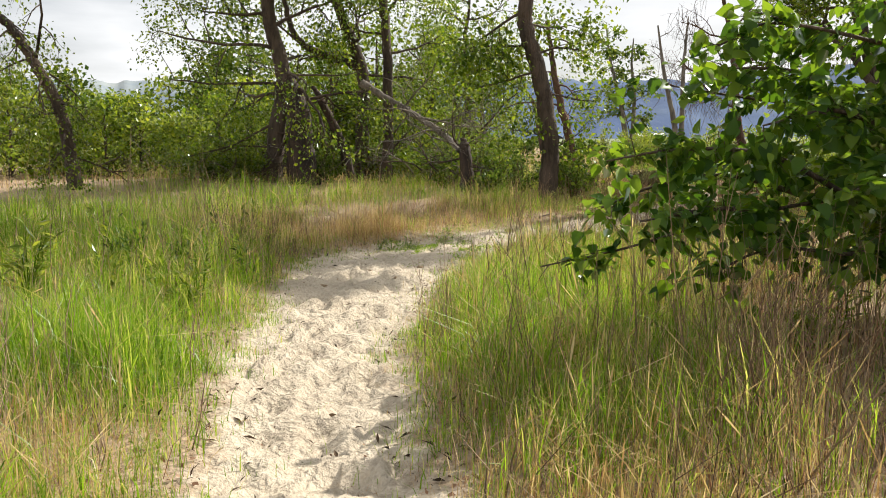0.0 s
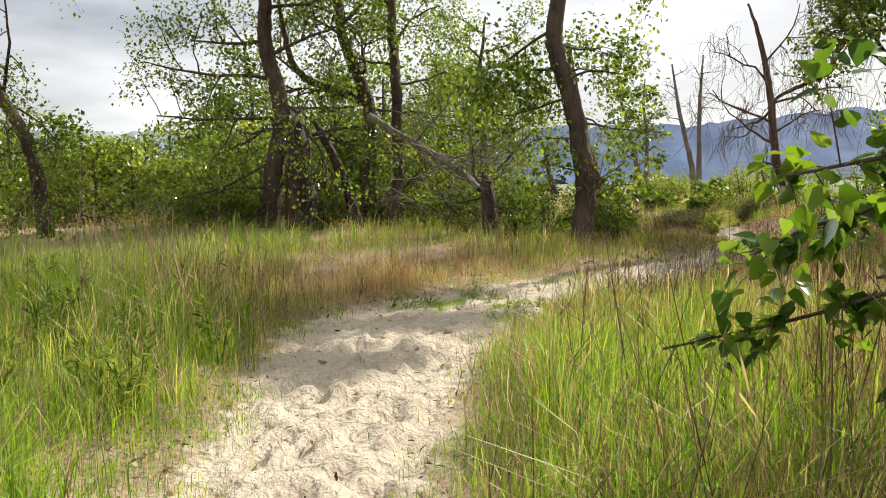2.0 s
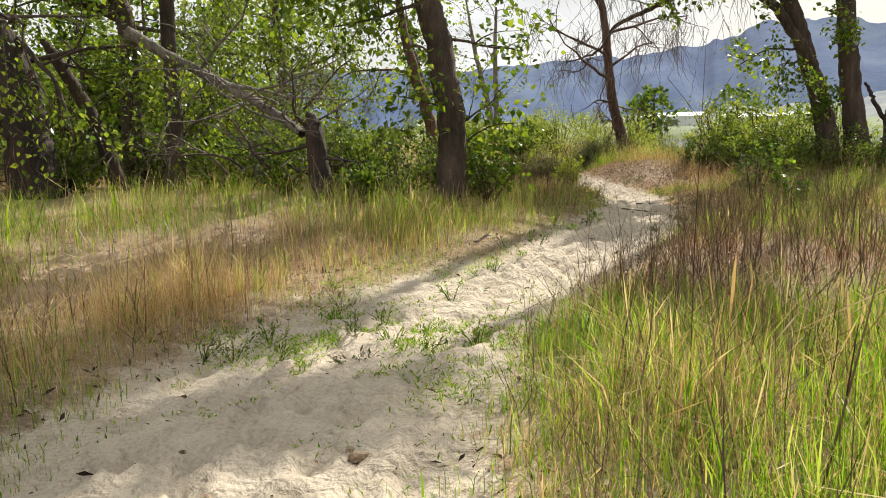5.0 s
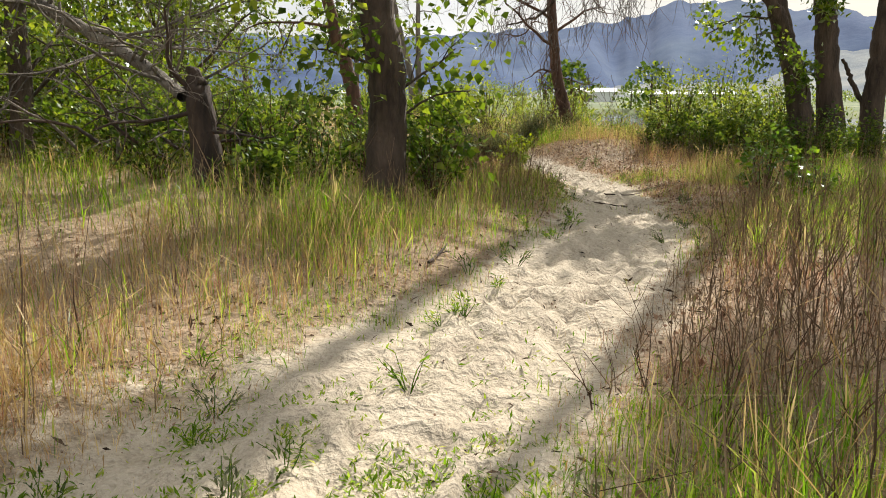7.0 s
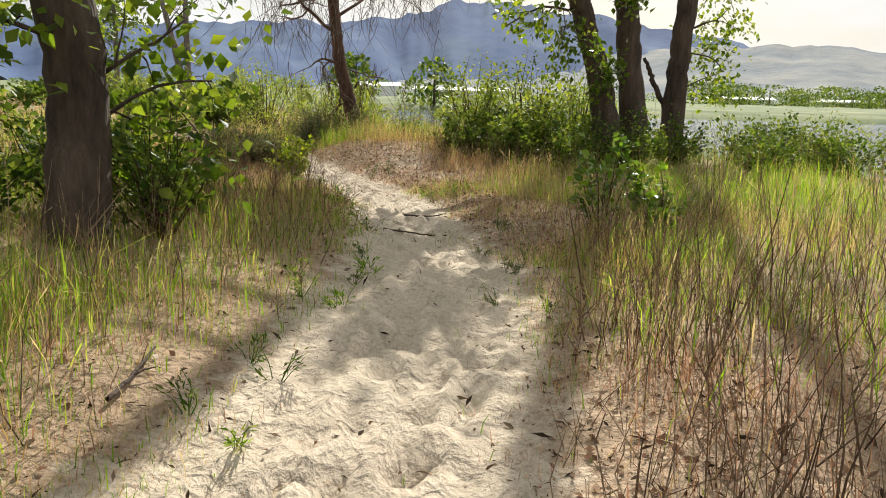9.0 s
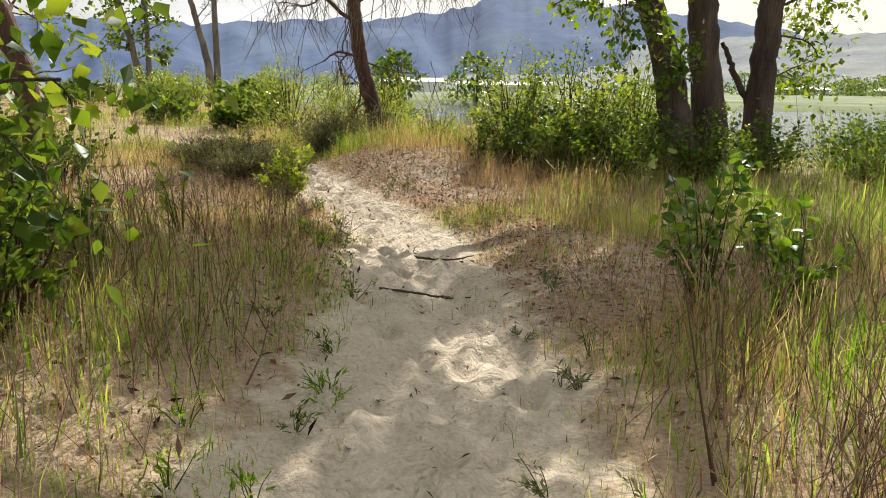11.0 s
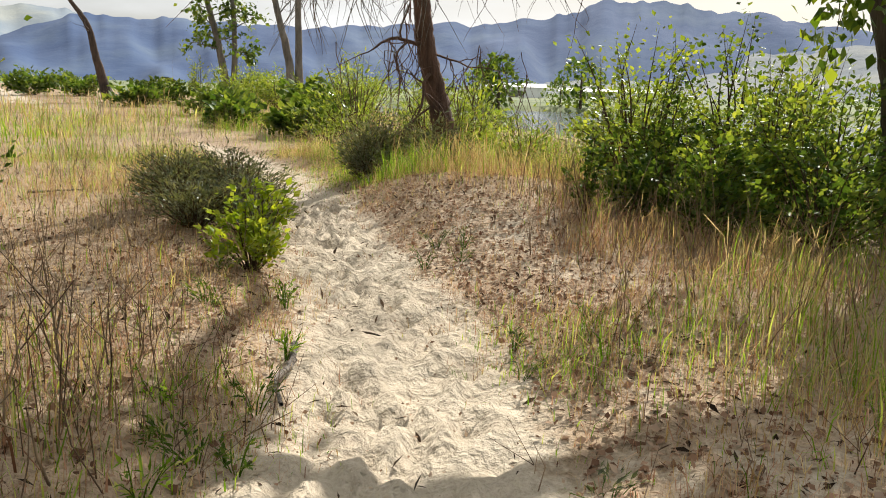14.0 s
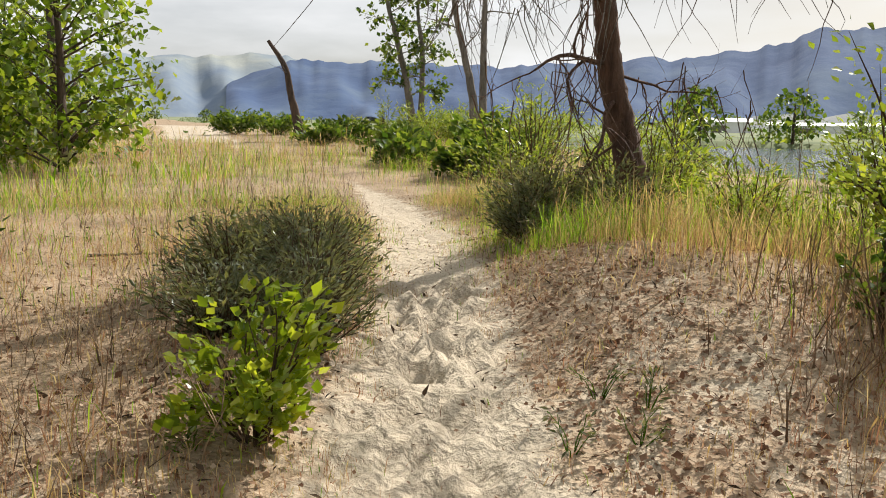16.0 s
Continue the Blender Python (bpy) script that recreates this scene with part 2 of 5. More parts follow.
def water_material():
    m, n, l = material("river_water")
    geo = n.new("ShaderNodeNewGeometry")
    mp = node(n, "ShaderNodeMapping", Scale=(1, 1, 1))
    l.new(geo.outputs["Position"], mp.inputs["Vector"])
    no = node(n, "ShaderNodeTexNoise", Scale=1.1, Detail=5.0, Roughness=0.6)
    l.new(mp.outputs[0], no.inputs["Vector"])
    bs = node(n, "ShaderNodeBsdfPrincipled", Roughness=0.12, IOR=1.33)
    bs.inputs["Base Color"].default_value = (0.06, 0.085, 0.10, 1)
    bu = node(n, "ShaderNodeBump", Strength=0.5, Distance=0.35)
    l.new(no.outputs["Fac"], bu.inputs["Height"])
    l.new(bu.outputs[0], bs.inputs["Normal"])
    o = n.new("ShaderNodeOutputMaterial")
    l.new(bs.outputs[0], o.inputs["Surface"])
    return m


M_WATER = water_material()

# ---- plan of the ground ----
PATH = np.array([
    (-0.3, -4, .45), (-.45, 1, .45), (-.57, 3.4, .45), (-.92, 5.4, .5), (-.95, 6.5, .6), (-.92, 8.6, .75), (-.75, 9.8, 1.0),
    (-.1, 11.0, .95), (.7, 12.0, .8), (1.75, 12.9, .65), (2.6, 13.6, .6), (3.5, 14.6, .6), (4.5, 15.8, .6), (5.3, 17.2, .5),
    (6.06, 18.7, .45), (6.6, 20.1, .45), (6.85, 21.5, .4), (7.2, 23.1, .36), (7.57, 25, .35), (7.9, 27, .40), (8.1, 29, .38),
    (8.15, 33, .1), (7.9, 38.8, -.4)])
TRACK = np.array([(7.9, 38.8, -.4), (6.5, 50, -.3), (4.6, 57, .6), (3.0, 63, 1.5), (-4, 131, 3.0)])
WATER_Z = -1.7
rng = np.random.default_rng(7)
LATTICE = rng.random((64, 64))


def lumps(x, y, size):
    """Smooth value noise 0..1 with lumps of that size in metres."""
    u, v = np.asarray(x) / size, np.asarray(y) / size
    i, j = np.floor(u).astype(int), np.floor(v).astype(int)
    a, b = u - i, v - j
    a, b = a * a * (3 - 2 * a), b * b * (3 - 2 * b)
    g = lambda p, q: LATTICE[p % 64, q % 64]
    return (g(i, j) * (1 - a) + g(i + 1, j) * a) * (1 - b) + (g(i, j + 1) * (1 - a) + g(i + 1, j + 1) * a) * b


def off_path(x, y, line=PATH):
    """Distance to the line's middle less its half width: negative on the sand."""
    x, y = np.asarray(x, float), np.asarray(y, float)
    best = np.full(x.shape, 1e9)
    for (ax, ay, aw), (bx, by, bw) in zip(line[:-1], line[1:]):
        dx, dy = bx - ax, by - ay
        s = np.clip(((x - ax) * dx + (y - ay) * dy) / (dx * dx + dy * dy), 0, 1)
        best = np.minimum(best, np.hypot(x - ax - s * dx, y - ay - s * dy) - (aw + s * (bw - aw)))
    return best


def hump(x, y, cx, cy, sx, sy, h):
    return h * np.exp(-((x - cx) / sx) ** 2 - ((y - cy) / sy) ** 2)


def shore(x, y):
    """Metres past the river's bank line."""
    line = np.interp(y, [-400, 20, 45, 75, 170, 600], [17, 18, 21, 20, 4, -60])
    return np.asarray(x) - line + 2.0 * (lumps(x, y, 9.0) - 0.5)


def ground_z(x, y):
    x, y = np.asarray(x, float), np.asarray(y, float)
    d = np.minimum(off_path(x, y), off_path(x, y, TRACK))
    z = 0.10 * np.clip((d + 0.15) / 0.7, 0, 1) + 0.10 * (lumps(x, y, 2.3) - .5) * np.clip(d + .5, 0, 1) + 0.05 * (lumps(x, y, 0.6) - .5)
    z += hump(x, y, 0.6, 17.5, 2.6, 3.2, 0.32) + hump(x, y, -4, 22, 6, 4, 0.35) + hump(x, y, 9.6, 23.6, 1.6, 2.6, 0.22)
    z += hump(x, y, 3.6, 18.6, 1.5, 2.5, 0.12) + hump(x, y, 12.5, 20.5, 2.5, 3, 0.22) + hump(x, y, 4.3, 12.0, 1.5, 1.5, 0.10) + hump(x, y, 8.7, 22.8, .95, 2.6, 0.20) + hump(x, y, 5.9, 23.6, .75, 2.0, 0.12)
    z += 0.5 * np.clip((y - 40) / 40, 0, 1) + hump(x, y, -9, 19, 5, 6, 0.25)
    z += 1.2 * np.clip((-x - 14) / 40, 0, 1)
    s = np.clip((shore(x, y) + 1.0) / 6.0, 0, 1)
    s = s * s * (3 - 2 * s)
    return z * (1 - s) + (WATER_Z - 0.8) * s


def gz(x, y):
    return float(ground_z(np.array([x]), np.array([y]))[0])


# ---- builders ----
def mesh_from(name, verts, faces, mat, tone=None, smooth=False, attribute="tone"):
    """A mesh from arrays: verts (n,3); faces (list of index arrays, each (k, corners))."""
    me = bpy.data.meshes.new(name)
    verts = np.asarray(verts, np.float32)
    me.vertices.add(len(verts))
    me.vertices.foreach_set("co", verts.ravel())
    loops = np.concatenate([np.asarray(f, np.int32).ravel() for f in faces])
    sizes = np.concatenate([np.full(len(f), np.asarray(f).shape[1], np.int32) for f in faces])
    me.loops.add(len(loops))
    me.loops.foreach_set("vertex_index", loops)
    me.polygons.add(len(sizes))
    me.polygons.foreach_set("loop_start", np.concatenate([[0], np.cumsum(sizes)[:-1]]).astype(np.int32))
    me.polygons.foreach_set("loop_total", sizes)
    if smooth:
        me.polygons.foreach_set("use_smooth", np.ones(len(sizes), bool))
    if tone is not None:
        a = me.attributes.new(attribute, "FLOAT", "POINT")
        a.data.foreach_set("value", np.asarray(tone, np.float32))
    me.update(calc_edges=True)
    me.materials.append(mat)
    return me


def put(name, me, parent=None, label=""):
    ob = new(name, me)
    if parent is not None:
        ob.parent = parent
    return tagged(ob, label)


def thing(name, x, y, z, label, category, group="", kind=""):
    ob = new(name)
    ob.empty_display_size = 0.1
    ob.location = (x, y, z)
    return tagged(ob, label, category, group, kind)


class Tubes:
    """Tapered, bent stems gathered into one mesh."""

    def __init__(self, sides=6):
        self.sides, self.v, self.f, self.n = sides, [], [], 0

    def add(self, pts, radii, rough=0.0, r=rng):
        pts, radii = np.asarray(pts, float), np.asarray(radii, float)
        k, s = len(pts), self.sides
        way = np.gradient(pts, axis=0)
        way /= np.linalg.norm(way, axis=1)[:, None] + 1e-9
        side = np.cross(way, (0.31, 0.9, 0.12))
        side /= np.linalg.norm(side, axis=1)[:, None] + 1e-9
        up = np.cross(way, side)
        a = np.arange(s) * 2 * math.pi / s
        ring = side[:, None] * np.cos(a)[None, :, None] + up[:, None] * np.sin(a)[None, :, None]
        rr = radii[:, None] * (1 + rough * (r.random((k, s)) - 0.5))
        self.v.append((pts[:, None] + ring * rr[..., None]).reshape(-1, 3))
        i, j = np.meshgrid(np.arange(k - 1), np.arange(s), indexing="ij")
        i, j = i.ravel(), j.ravel()
        q = np.stack([i * s + j, i * s + (j + 1) % s, (i + 1) * s + (j + 1) % s, (i + 1) * s + j], 1) + self.n
        self.f.append(q)
        self.n += k * s
        return self

    def mesh(self, name, mat):
        return mesh_from(name, np.concatenate(self.v), [np.concatenate(self.f)], mat, smooth=True)


def curve_points(pts, radii, n):
    """A smooth line through the points (Catmull-Rom), n samples."""
    pts, radii = np.asarray(pts, float), np.asarray(radii, float)
    p = np.concatenate([[2 * pts[0] - pts[1]], pts, [2 * pts[-1] - pts[-2]]])
    u = np.linspace(0, len(pts) - 1 - 1e-6, n)
    i = np.floor(u).astype(int)
    t = (u - i)[:, None]
    a, b, c, d = p[i], p[i + 1], p[i + 2], p[i + 3]
    out = 0.5 * (2 * b + (c - a) * t + (2 * a - 5 * b + 4 * c - d) * t * t + (3 * b - a - 3 * c + d) * t ** 3)
    return out, np.interp(u, np.arange(len(radii)), radii)


LEAF_KITE = (np.array([(0, 0, 0), (0.36, 0.42, 0.07), (0, 1, -0.06), (-0.36, 0.42, 0.07)]), [np.array([(0, 1, 2), (0, 2, 3)])])
LEAF_SLIM = (np.array([(0, 0, 0), (0.13, 0.45, 0.03), (0, 1, -0.1), (-0.13, 0.45, 0.03)]), [np.array([(0, 1, 2), (0, 2, 3)])])
LEAF_HEART = (np.array([(0, 0.0, 0), (0.30, 0.02, 0.06), (0.44, 0.26, 0.09), (0.33, 0.58, 0.06), (0, 1.05, -0.10), (-0.33, 0.58, 0.06), (-0.44, 0.26, 0.09),
                        (-0.30, 0.02, 0.06), (0, 0.5, -0.02)]), [np.array([(0, 1, 8), (1, 2, 8), (2, 3, 8), (3, 4, 8), (4, 5, 8), (5, 6, 8), (6, 7, 8), (7, 0, 8)])])


def leaves_mesh(name, places, ways, sizes, mat, shape=LEAF_KITE, r=rng, droop=0.35):
    """Leaves at the places, each pointing along its way with a random twist."""
    base, faces = shape
    n, k = len(places), len(base)
    y = np.asarray(ways, float) + 0.55 * r.normal(size=(n, 3)) + (0, 0, -droop)
    y /= np.linalg.norm(y, axis=1)[:, None] + 1e-9
    x = np.cross(y, r.normal(size=(n, 3)) * (0.5, 0.5, 0.5) + (0, 0, 1))
    x /= np.linalg.norm(x, axis=1)[:, None] + 1e-9
    z = np.cross(x, y)
    s = np.asarray(sizes, float)[:, None, None]
    v = np.asarray(places)[:, None] + s * (base[None, :, :1] * x[:, None] + base[None, :, 1:2] * y[:, None] + base[None, :, 2:] * z[:, None])
    off = (np.arange(n) * k)[:, None, None]
    fs = [(f[None] + off).reshape(-1, f.shape[1]) for f in faces]
    tone = np.repeat(r.random(n), k)
    return mesh_from(name, v.reshape(-1, 3), fs, mat, tone)


def blades_mesh(name, x, y, h, w, mat, r=rng, lean=0.35, seed_head=0.0):
    """Grass: each blade a bent, tapered strip; with seed heads where they are ripe."""
    n = len(x)
    z = ground_z(x, y) - 0.01
    a = r.random(n) * 2 * math.pi
    side = np.stack([np.cos(a), np.sin(a), np.zeros(n)], 1)
    b = lumps(x, y, 0.7) * 9 + 2.2 * r.normal(size=n)
    bent = lean * (0.12 + r.random(n) ** 2.2 * 2.0)
    bend = (bent * h)[:, None] * np.stack([np.cos(b), np.sin(b), np.zeros(n)], 1)
    foot = np.stack([x, y, z], 1)
    up = np.zeros((n, 3))
    up[:, 2] = h
    mid = foot + up * 0.55 + bend * 0.25
    tip = foot + up * np.clip(1 - 0.45 * bent * r.random(n), 0.3, 1)[:, None] + bend
    ww = w[:, None] * side
    tone = np.repeat(r.random(n), 7).reshape(n, 7)
    if seed_head:
        wide = np.where(r.random(n) < seed_head, 1.7, 0.6)[:, None]
        top = mid + (tip - mid) * 0.62
        v = np.stack([foot - ww * .7, foot + ww * .7, mid - ww * 0.6, mid + ww * 0.6, top - ww * wide, top + ww * wide, tip], 1).reshape(-1, 3)
        o = (np.arange(n) * 7)[:, None]
        faces = [np.concatenate([o + (0, 1, 3, 2), o + (2, 3, 5, 4)]), o + (4, 5, 6)]
        tone[:, 4:] += 0.18
    else:
        tone = tone[:, :5]
        v = np.stack([foot - ww, foot + ww, mid - ww * 0.85, mid + ww * 0.85, tip], 1).reshape(-1, 3)
        o = (np.arange(n) * 5)[:, None]
        faces = [o + (0, 1, 3, 2), o + (2, 3, 4)]
        tone[:, 4:] += 0.15
    return mesh_from(name, v, faces, mat, np.clip(tone, 0, 1).ravel())


# ---- ground, river, hills ----
def spaced(near0, near1, step, far0, far1):
    mid = list(np.arange(near0, near1, step))
    out, s = [], step
    p = near1
    while p < far1:
        out.append(p)
        s *= 1.16
        p += s
    out.append(far1)
    back, s = [], step
    p = near0
    while p > far0:
        s *= 1.16
        p -= s
        back.append(max(p, far0))
    return np.array(sorted(set(back + mid + out)))


gx, gy = spaced(-2.6, 9.2, 0.066, -1500, 1500), spaced(2.2, 25, 0.066, -1200, 1800)
GX, GY = np.meshgrid(gx, gy, indexing="ij")
GZ = ground_z(GX, GY)
d_sand = np.minimum(off_path(GX, GY), off_path(GX, GY, TRACK))
dimple = np.clip(0.1 - d_sand, 0, 1) * (d_sand < 0.1)
soft_sand = np.clip(dimple * 5, 0, 1)
GZ += soft_sand * (0.05 * (lumps(GX + 3, GY, 0.37) - 0.5) + 0.045 * (lumps(GX, GY + 7, 0.17) - 0.5))


def footprints(n, seed):
    """Old footprints: shallow ovals with a raised rim, along the path."""
    r = np.random.default_rng(seed)
    for k in range(n):
        y = 2.4 + 22 * r.random()
        i = int(np.clip(np.searchsorted(PATH[:, 1], y), 1, len(PATH) - 1))
        (ax, ay, aw), (bx, by, bw) = PATH[i - 1], PATH[i]
        s = (y - ay) / (by - ay)
        ang = math.atan2(by - ay, bx - ax) + 0.35 * r.normal()
        x = ax + s * (bx - ax) + (aw + s * (bw - aw)) * 0.95 * (2 * r.random() - 1)
        i0, i1 = np.searchsorted(gx, (x - .32, x + .32))
        j0, j1 = np.searchsorted(gy, (y - .32, y + .32))
        dx, dy = GX[i0:i1, j0:j1] - x, GY[i0:i1, j0:j1] - y
        u, v = dx * math.cos(ang) + dy * math.sin(ang), -dx * math.sin(ang) + dy * math.cos(ang)
        q = np.sqrt((u / .15) ** 2 + (v / .075) ** 2)
        GZ[i0:i1, j0:j1] += (.014 + .022 * r.random()) * (-np.exp(-(q / .85) ** 4) + .55 * np.exp(-((q - 1.35) / .35) ** 2)) * soft_sand[i0:i1, j0:j1]


footprints(1100, 17)
verge = np.maximum(hump(GX, GY, 8.1, 21.3, 1.4, 3.2, 0.44), hump(GX, GY, 4.9, 20.5, 1.9, 3.5, 0.30))
verge = np.maximum(verge, hump(GX, GY, 0.2, 11.8, 1.5, 1.2, 0.6))
verge = np.maximum(verge, hump(GX, GY, 6.6, 17.4, 1.6, 1.6, 0.5))
verge = np.maximum(verge, hump(GX, GY, 1, 66, 4, 7, 0.5))
SAND = np.clip(np.maximum(0.62 - d_sand * 1.5, verge), 0, 1)
ni, nj = GX.shape
ii, jj = np.meshgrid(np.arange(ni - 1), np.arange(nj - 1), indexing="ij")
ii, jj = ii.ravel(), jj.ravel()
quads = np.stack([ii * nj + jj, (ii + 1) * nj + jj, (ii + 1) * nj + jj + 1, ii * nj + jj + 1], 1)
ground = put("ground", mesh_from("ground", np.stack([GX, GY, GZ], -1).reshape(-1, 3), [quads], M_GROUND, SAND.ravel(), True, "sand"))
tagged(ground, "pale sandy footpath through dry soil and leaf litter", "ground", kind="structure")

water = put("water", mesh_from("water", [(-900, -1200, WATER_Z), (1490, -1200, WATER_Z), (1490, 1790, WATER_Z), (-900, 1790, WATER_Z)], [np.array([(0, 1, 2, 3)])], M_WATER))
tagged(water, "wide calm grey-blue river with small ripples", "river", kind="structure")


def ridge(name, label, mat, dist, az, el, low, roughness, seed, depth=500):
    """A range of hills seen over the river: crest heights by compass angle, falling towards the viewer in spurs."""
    r = np.random.default_rng(seed)
    a = np.arange(az[0], az[-1], 0.22)
    crest = np.interp(a, az, el) * (1 + .07 * (lumps(a * 10 + seed, a * 0, 17.0) - .5) + .05 * (lumps(a * 10 + seed, a * 0, 5.0) - .5))
    rows = 22
    v = []
    for k in range(rows):
        s = k / (rows - 1)
        rad = dist - depth * (1 - s)
        spur = lumps(a * 40 + seed * 13 + 40 * s, np.full(a.shape, s * 150.0), 70.0) - 0.5
        fine = lumps(a * 40 + seed * 5, np.full(a.shape, s * 300.0), 22.0) - 0.5
        h = np.tan(np.radians(crest)) * dist * (s ** 1.15)
        h = h * (1 + roughness * (1 - s) * 1.6 * spur) + roughness * dist * 0.02 * spur * (1 - s) + dist * 0.0007 * fine * (0.35 + (1 - s))
        v.append(np.stack([np.sin(np.radians(a)) * rad, np.cos(np.radians(a)) * rad, np.maximum(h + 1.4, low)], 1))
    v = np.concatenate(v)
    m = len(a)
    i, j = np.meshgrid(np.arange(rows - 1), np.arange(m - 1), indexing="ij")
    i, j = i.ravel(), j.ravel()
    q = np.stack([i * m + j, i * m + j + 1, (i + 1) * m + j + 1, (i + 1) * m + j], 1)
    ob = put(name, mesh_from(name, v, [q], mat, smooth=True))
    return tagged(ob, label, "hills", kind="structure")


# the ridges' blue and pale tints stand in for haze
ridge("backdrop_hills", "wooded mountain ridge beyond the river, tinted blue for haze", M_HILL, 1450,
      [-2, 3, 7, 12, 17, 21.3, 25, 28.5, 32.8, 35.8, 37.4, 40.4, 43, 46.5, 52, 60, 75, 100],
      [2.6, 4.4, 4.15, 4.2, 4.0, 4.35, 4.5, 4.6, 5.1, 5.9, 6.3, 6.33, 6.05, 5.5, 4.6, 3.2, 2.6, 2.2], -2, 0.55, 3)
ridge("backdrop_hills_pale", "green and grey hills further up the valley, tinted pale for haze", M_HILL_PALE, 1700,
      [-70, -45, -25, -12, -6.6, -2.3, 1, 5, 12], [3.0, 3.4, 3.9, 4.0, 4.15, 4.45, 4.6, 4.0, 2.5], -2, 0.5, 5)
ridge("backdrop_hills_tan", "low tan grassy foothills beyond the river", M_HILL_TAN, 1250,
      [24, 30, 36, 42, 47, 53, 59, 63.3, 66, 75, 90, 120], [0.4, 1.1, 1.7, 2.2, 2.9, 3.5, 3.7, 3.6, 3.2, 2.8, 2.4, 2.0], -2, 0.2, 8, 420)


# ---- trees ----
def spread(tubes, start, way, length, radius, level, tips, r, droop=0.0, wander=0.25, splits=(4, 4), lift=0.15):
    """A limb that wanders and splits; the ends of the last twigs go into tips with their ways."""
    way = np.asarray(way, float) / np.linalg.norm(way)
    n = 6 if level else 5
    pts, p, d = [np.asarray(start, float)], np.asarray(start, float), way
    for k in range(n):
        d = d + wander * r.normal(size=3) * 0.5 + (0, 0, lift * 0.3 - droop * 0.5)
        d /= np.linalg.norm(d)
        p = p + d * length / n
        pts.append(p)
    pts = np.array(pts)
    rad = radius * np.linspace(1, 0.35 if level else 0.2, n + 1)
    tubes.add(pts, rad)
    if level == 0:
        for q, e in zip(pts[1:], np.diff(pts, axis=0)):
            tips.append((q, e / np.linalg.norm(e)))
        return
    for k in range(splits[min(level - 1, len(splits) - 1)]):
        u = 0.3 + 0.7 * (k + r.random()) / splits[min(level - 1, len(splits) - 1)]
        i = min(int(u * n), n - 1)
        q = pts[i] + (pts[i + 1] - pts[i]) * (u * n - i)
        e = (pts[i + 1] - pts[i]) / np.linalg.norm(pts[i + 1] - pts[i])
        s = r.normal(size=3)
        s -= e * s.dot(e)
        s /= np.linalg.norm(s)
        spread(tubes, q, e * 0.55 + s * 0.85, length * (0.38 + 0.25 * r.random()), rad[i] * 0.6, level - 1, tips, r, droop, wander, splits, lift)


def droop_twigs(t, ends, r, share):
    """Thin bare twigs that hang from the ends."""
    for q, e in ends[::2]:
        if r.random() < share:
            pts = [q]
            d = np.array((0.25 * r.normal(), 0.25 * r.normal(), -1.0))
            for k in range(5):
                d = d + 0.22 * r.normal(size=3) * (1, 1, 0.3)
                pts.append(pts[-1] + d * 0.16 * (0.5 + r.random()))
            t.add(pts, np.linspace(.007, .002, 6))


def tree(name, label, stems, mat, leaf_mat, limbs, seed, leaf=0.07, per_tip=5, splits=(4, 4), droop=0.1, shape=LEAF_KITE, spread_leaf=0.16, group="", flare=1.25, category="tree", bare=()):
    """stems: lists of (x, y, z, radius). limbs: (x, y, z, way x, y, z, length, radius, level). Trunk, each limb and the crown are parts."""
    r = np.random.default_rng(seed)
    x0, y0 = stems[0][0][:2]
    z0 = gz(x0, y0)
    home = thing(name, x0, y0, z0, label, category, group)
    shift = np.array((x0, y0, z0))
    for stem in stems:
        s = np.array(stem, float)
        pts, rad = curve_points(s[:, :3] - shift, s[:, 3], 6 * len(s))
        rad = rad * (1 + (flare - 1) * np.exp(-np.arange(len(rad)) / 2.0))
        pts += 0.012 * r.normal(size=pts.shape)
        put("trunk", Tubes(12).add(pts, rad, 0.10, r).mesh("trunk", mat), home)
    tips = []
    for *p, wx, wy, wz, length, radius, level in limbs:
        t = Tubes(5)
        spread(t, np.array(p) - shift, (wx, wy, wz), length, radius, level, tips, r, droop, 0.3, splits)
        put("limb", t.mesh("limb", mat), home)
    for *p, wx, wy, wz, length, radius, level in bare:
        t, ends = Tubes(5), []
        spread(t, np.array(p) - shift, (wx, wy, wz), length, radius, level, ends, r, 0.15, 0.45, (5, 5))
        droop_twigs(t, ends, r, 0.6)
        put("dead_limb", t.mesh("dead_limb", M_BARK_GREY), home, "bare grey drooping twigs")
    if leaf_mat and tips:
        pl = np.repeat(np.array([a for a, _ in tips]), per_tip, 0)
        wy = np.repeat(np.array([b for _, b in tips]), per_tip, 0)
        pl = pl + spread_leaf * r.normal(size=pl.shape)
        put("crown", leaves_mesh("crown", pl, wy * 0.5, leaf * (0.6 + 0.7 * r.random(len(pl))), leaf_mat, shape, r), home)
    return home


def ring_limbs(stem, z0, z1, n, length, radius, level, seed, up=0.5, near=0.0):
    """n limbs round a stem (x, y, z rows) between two heights."""
    r = np.random.default_rng(seed)
    s = np.array(stem, float)
    out = []
    for k in range(n):
        z = z0 + (z1 - z0) * (k + 0.5 * r.random()) / n
        x, y = np.interp(z, s[:, 2], s[:, 0]), np.interp(z, s[:, 2], s[:, 1])
        a = k * 2.4 + r.random()
        u = 1 - 0.45 * (z - z0) / max(z1 - z0, .1)
        out.append((x, y, z, math.cos(a), math.sin(a), up * (0.4 + r.random()), length * u * (0.75 + 0.5 * r.random()), radius * (0.6 + 0.4 * u), level))
    return out


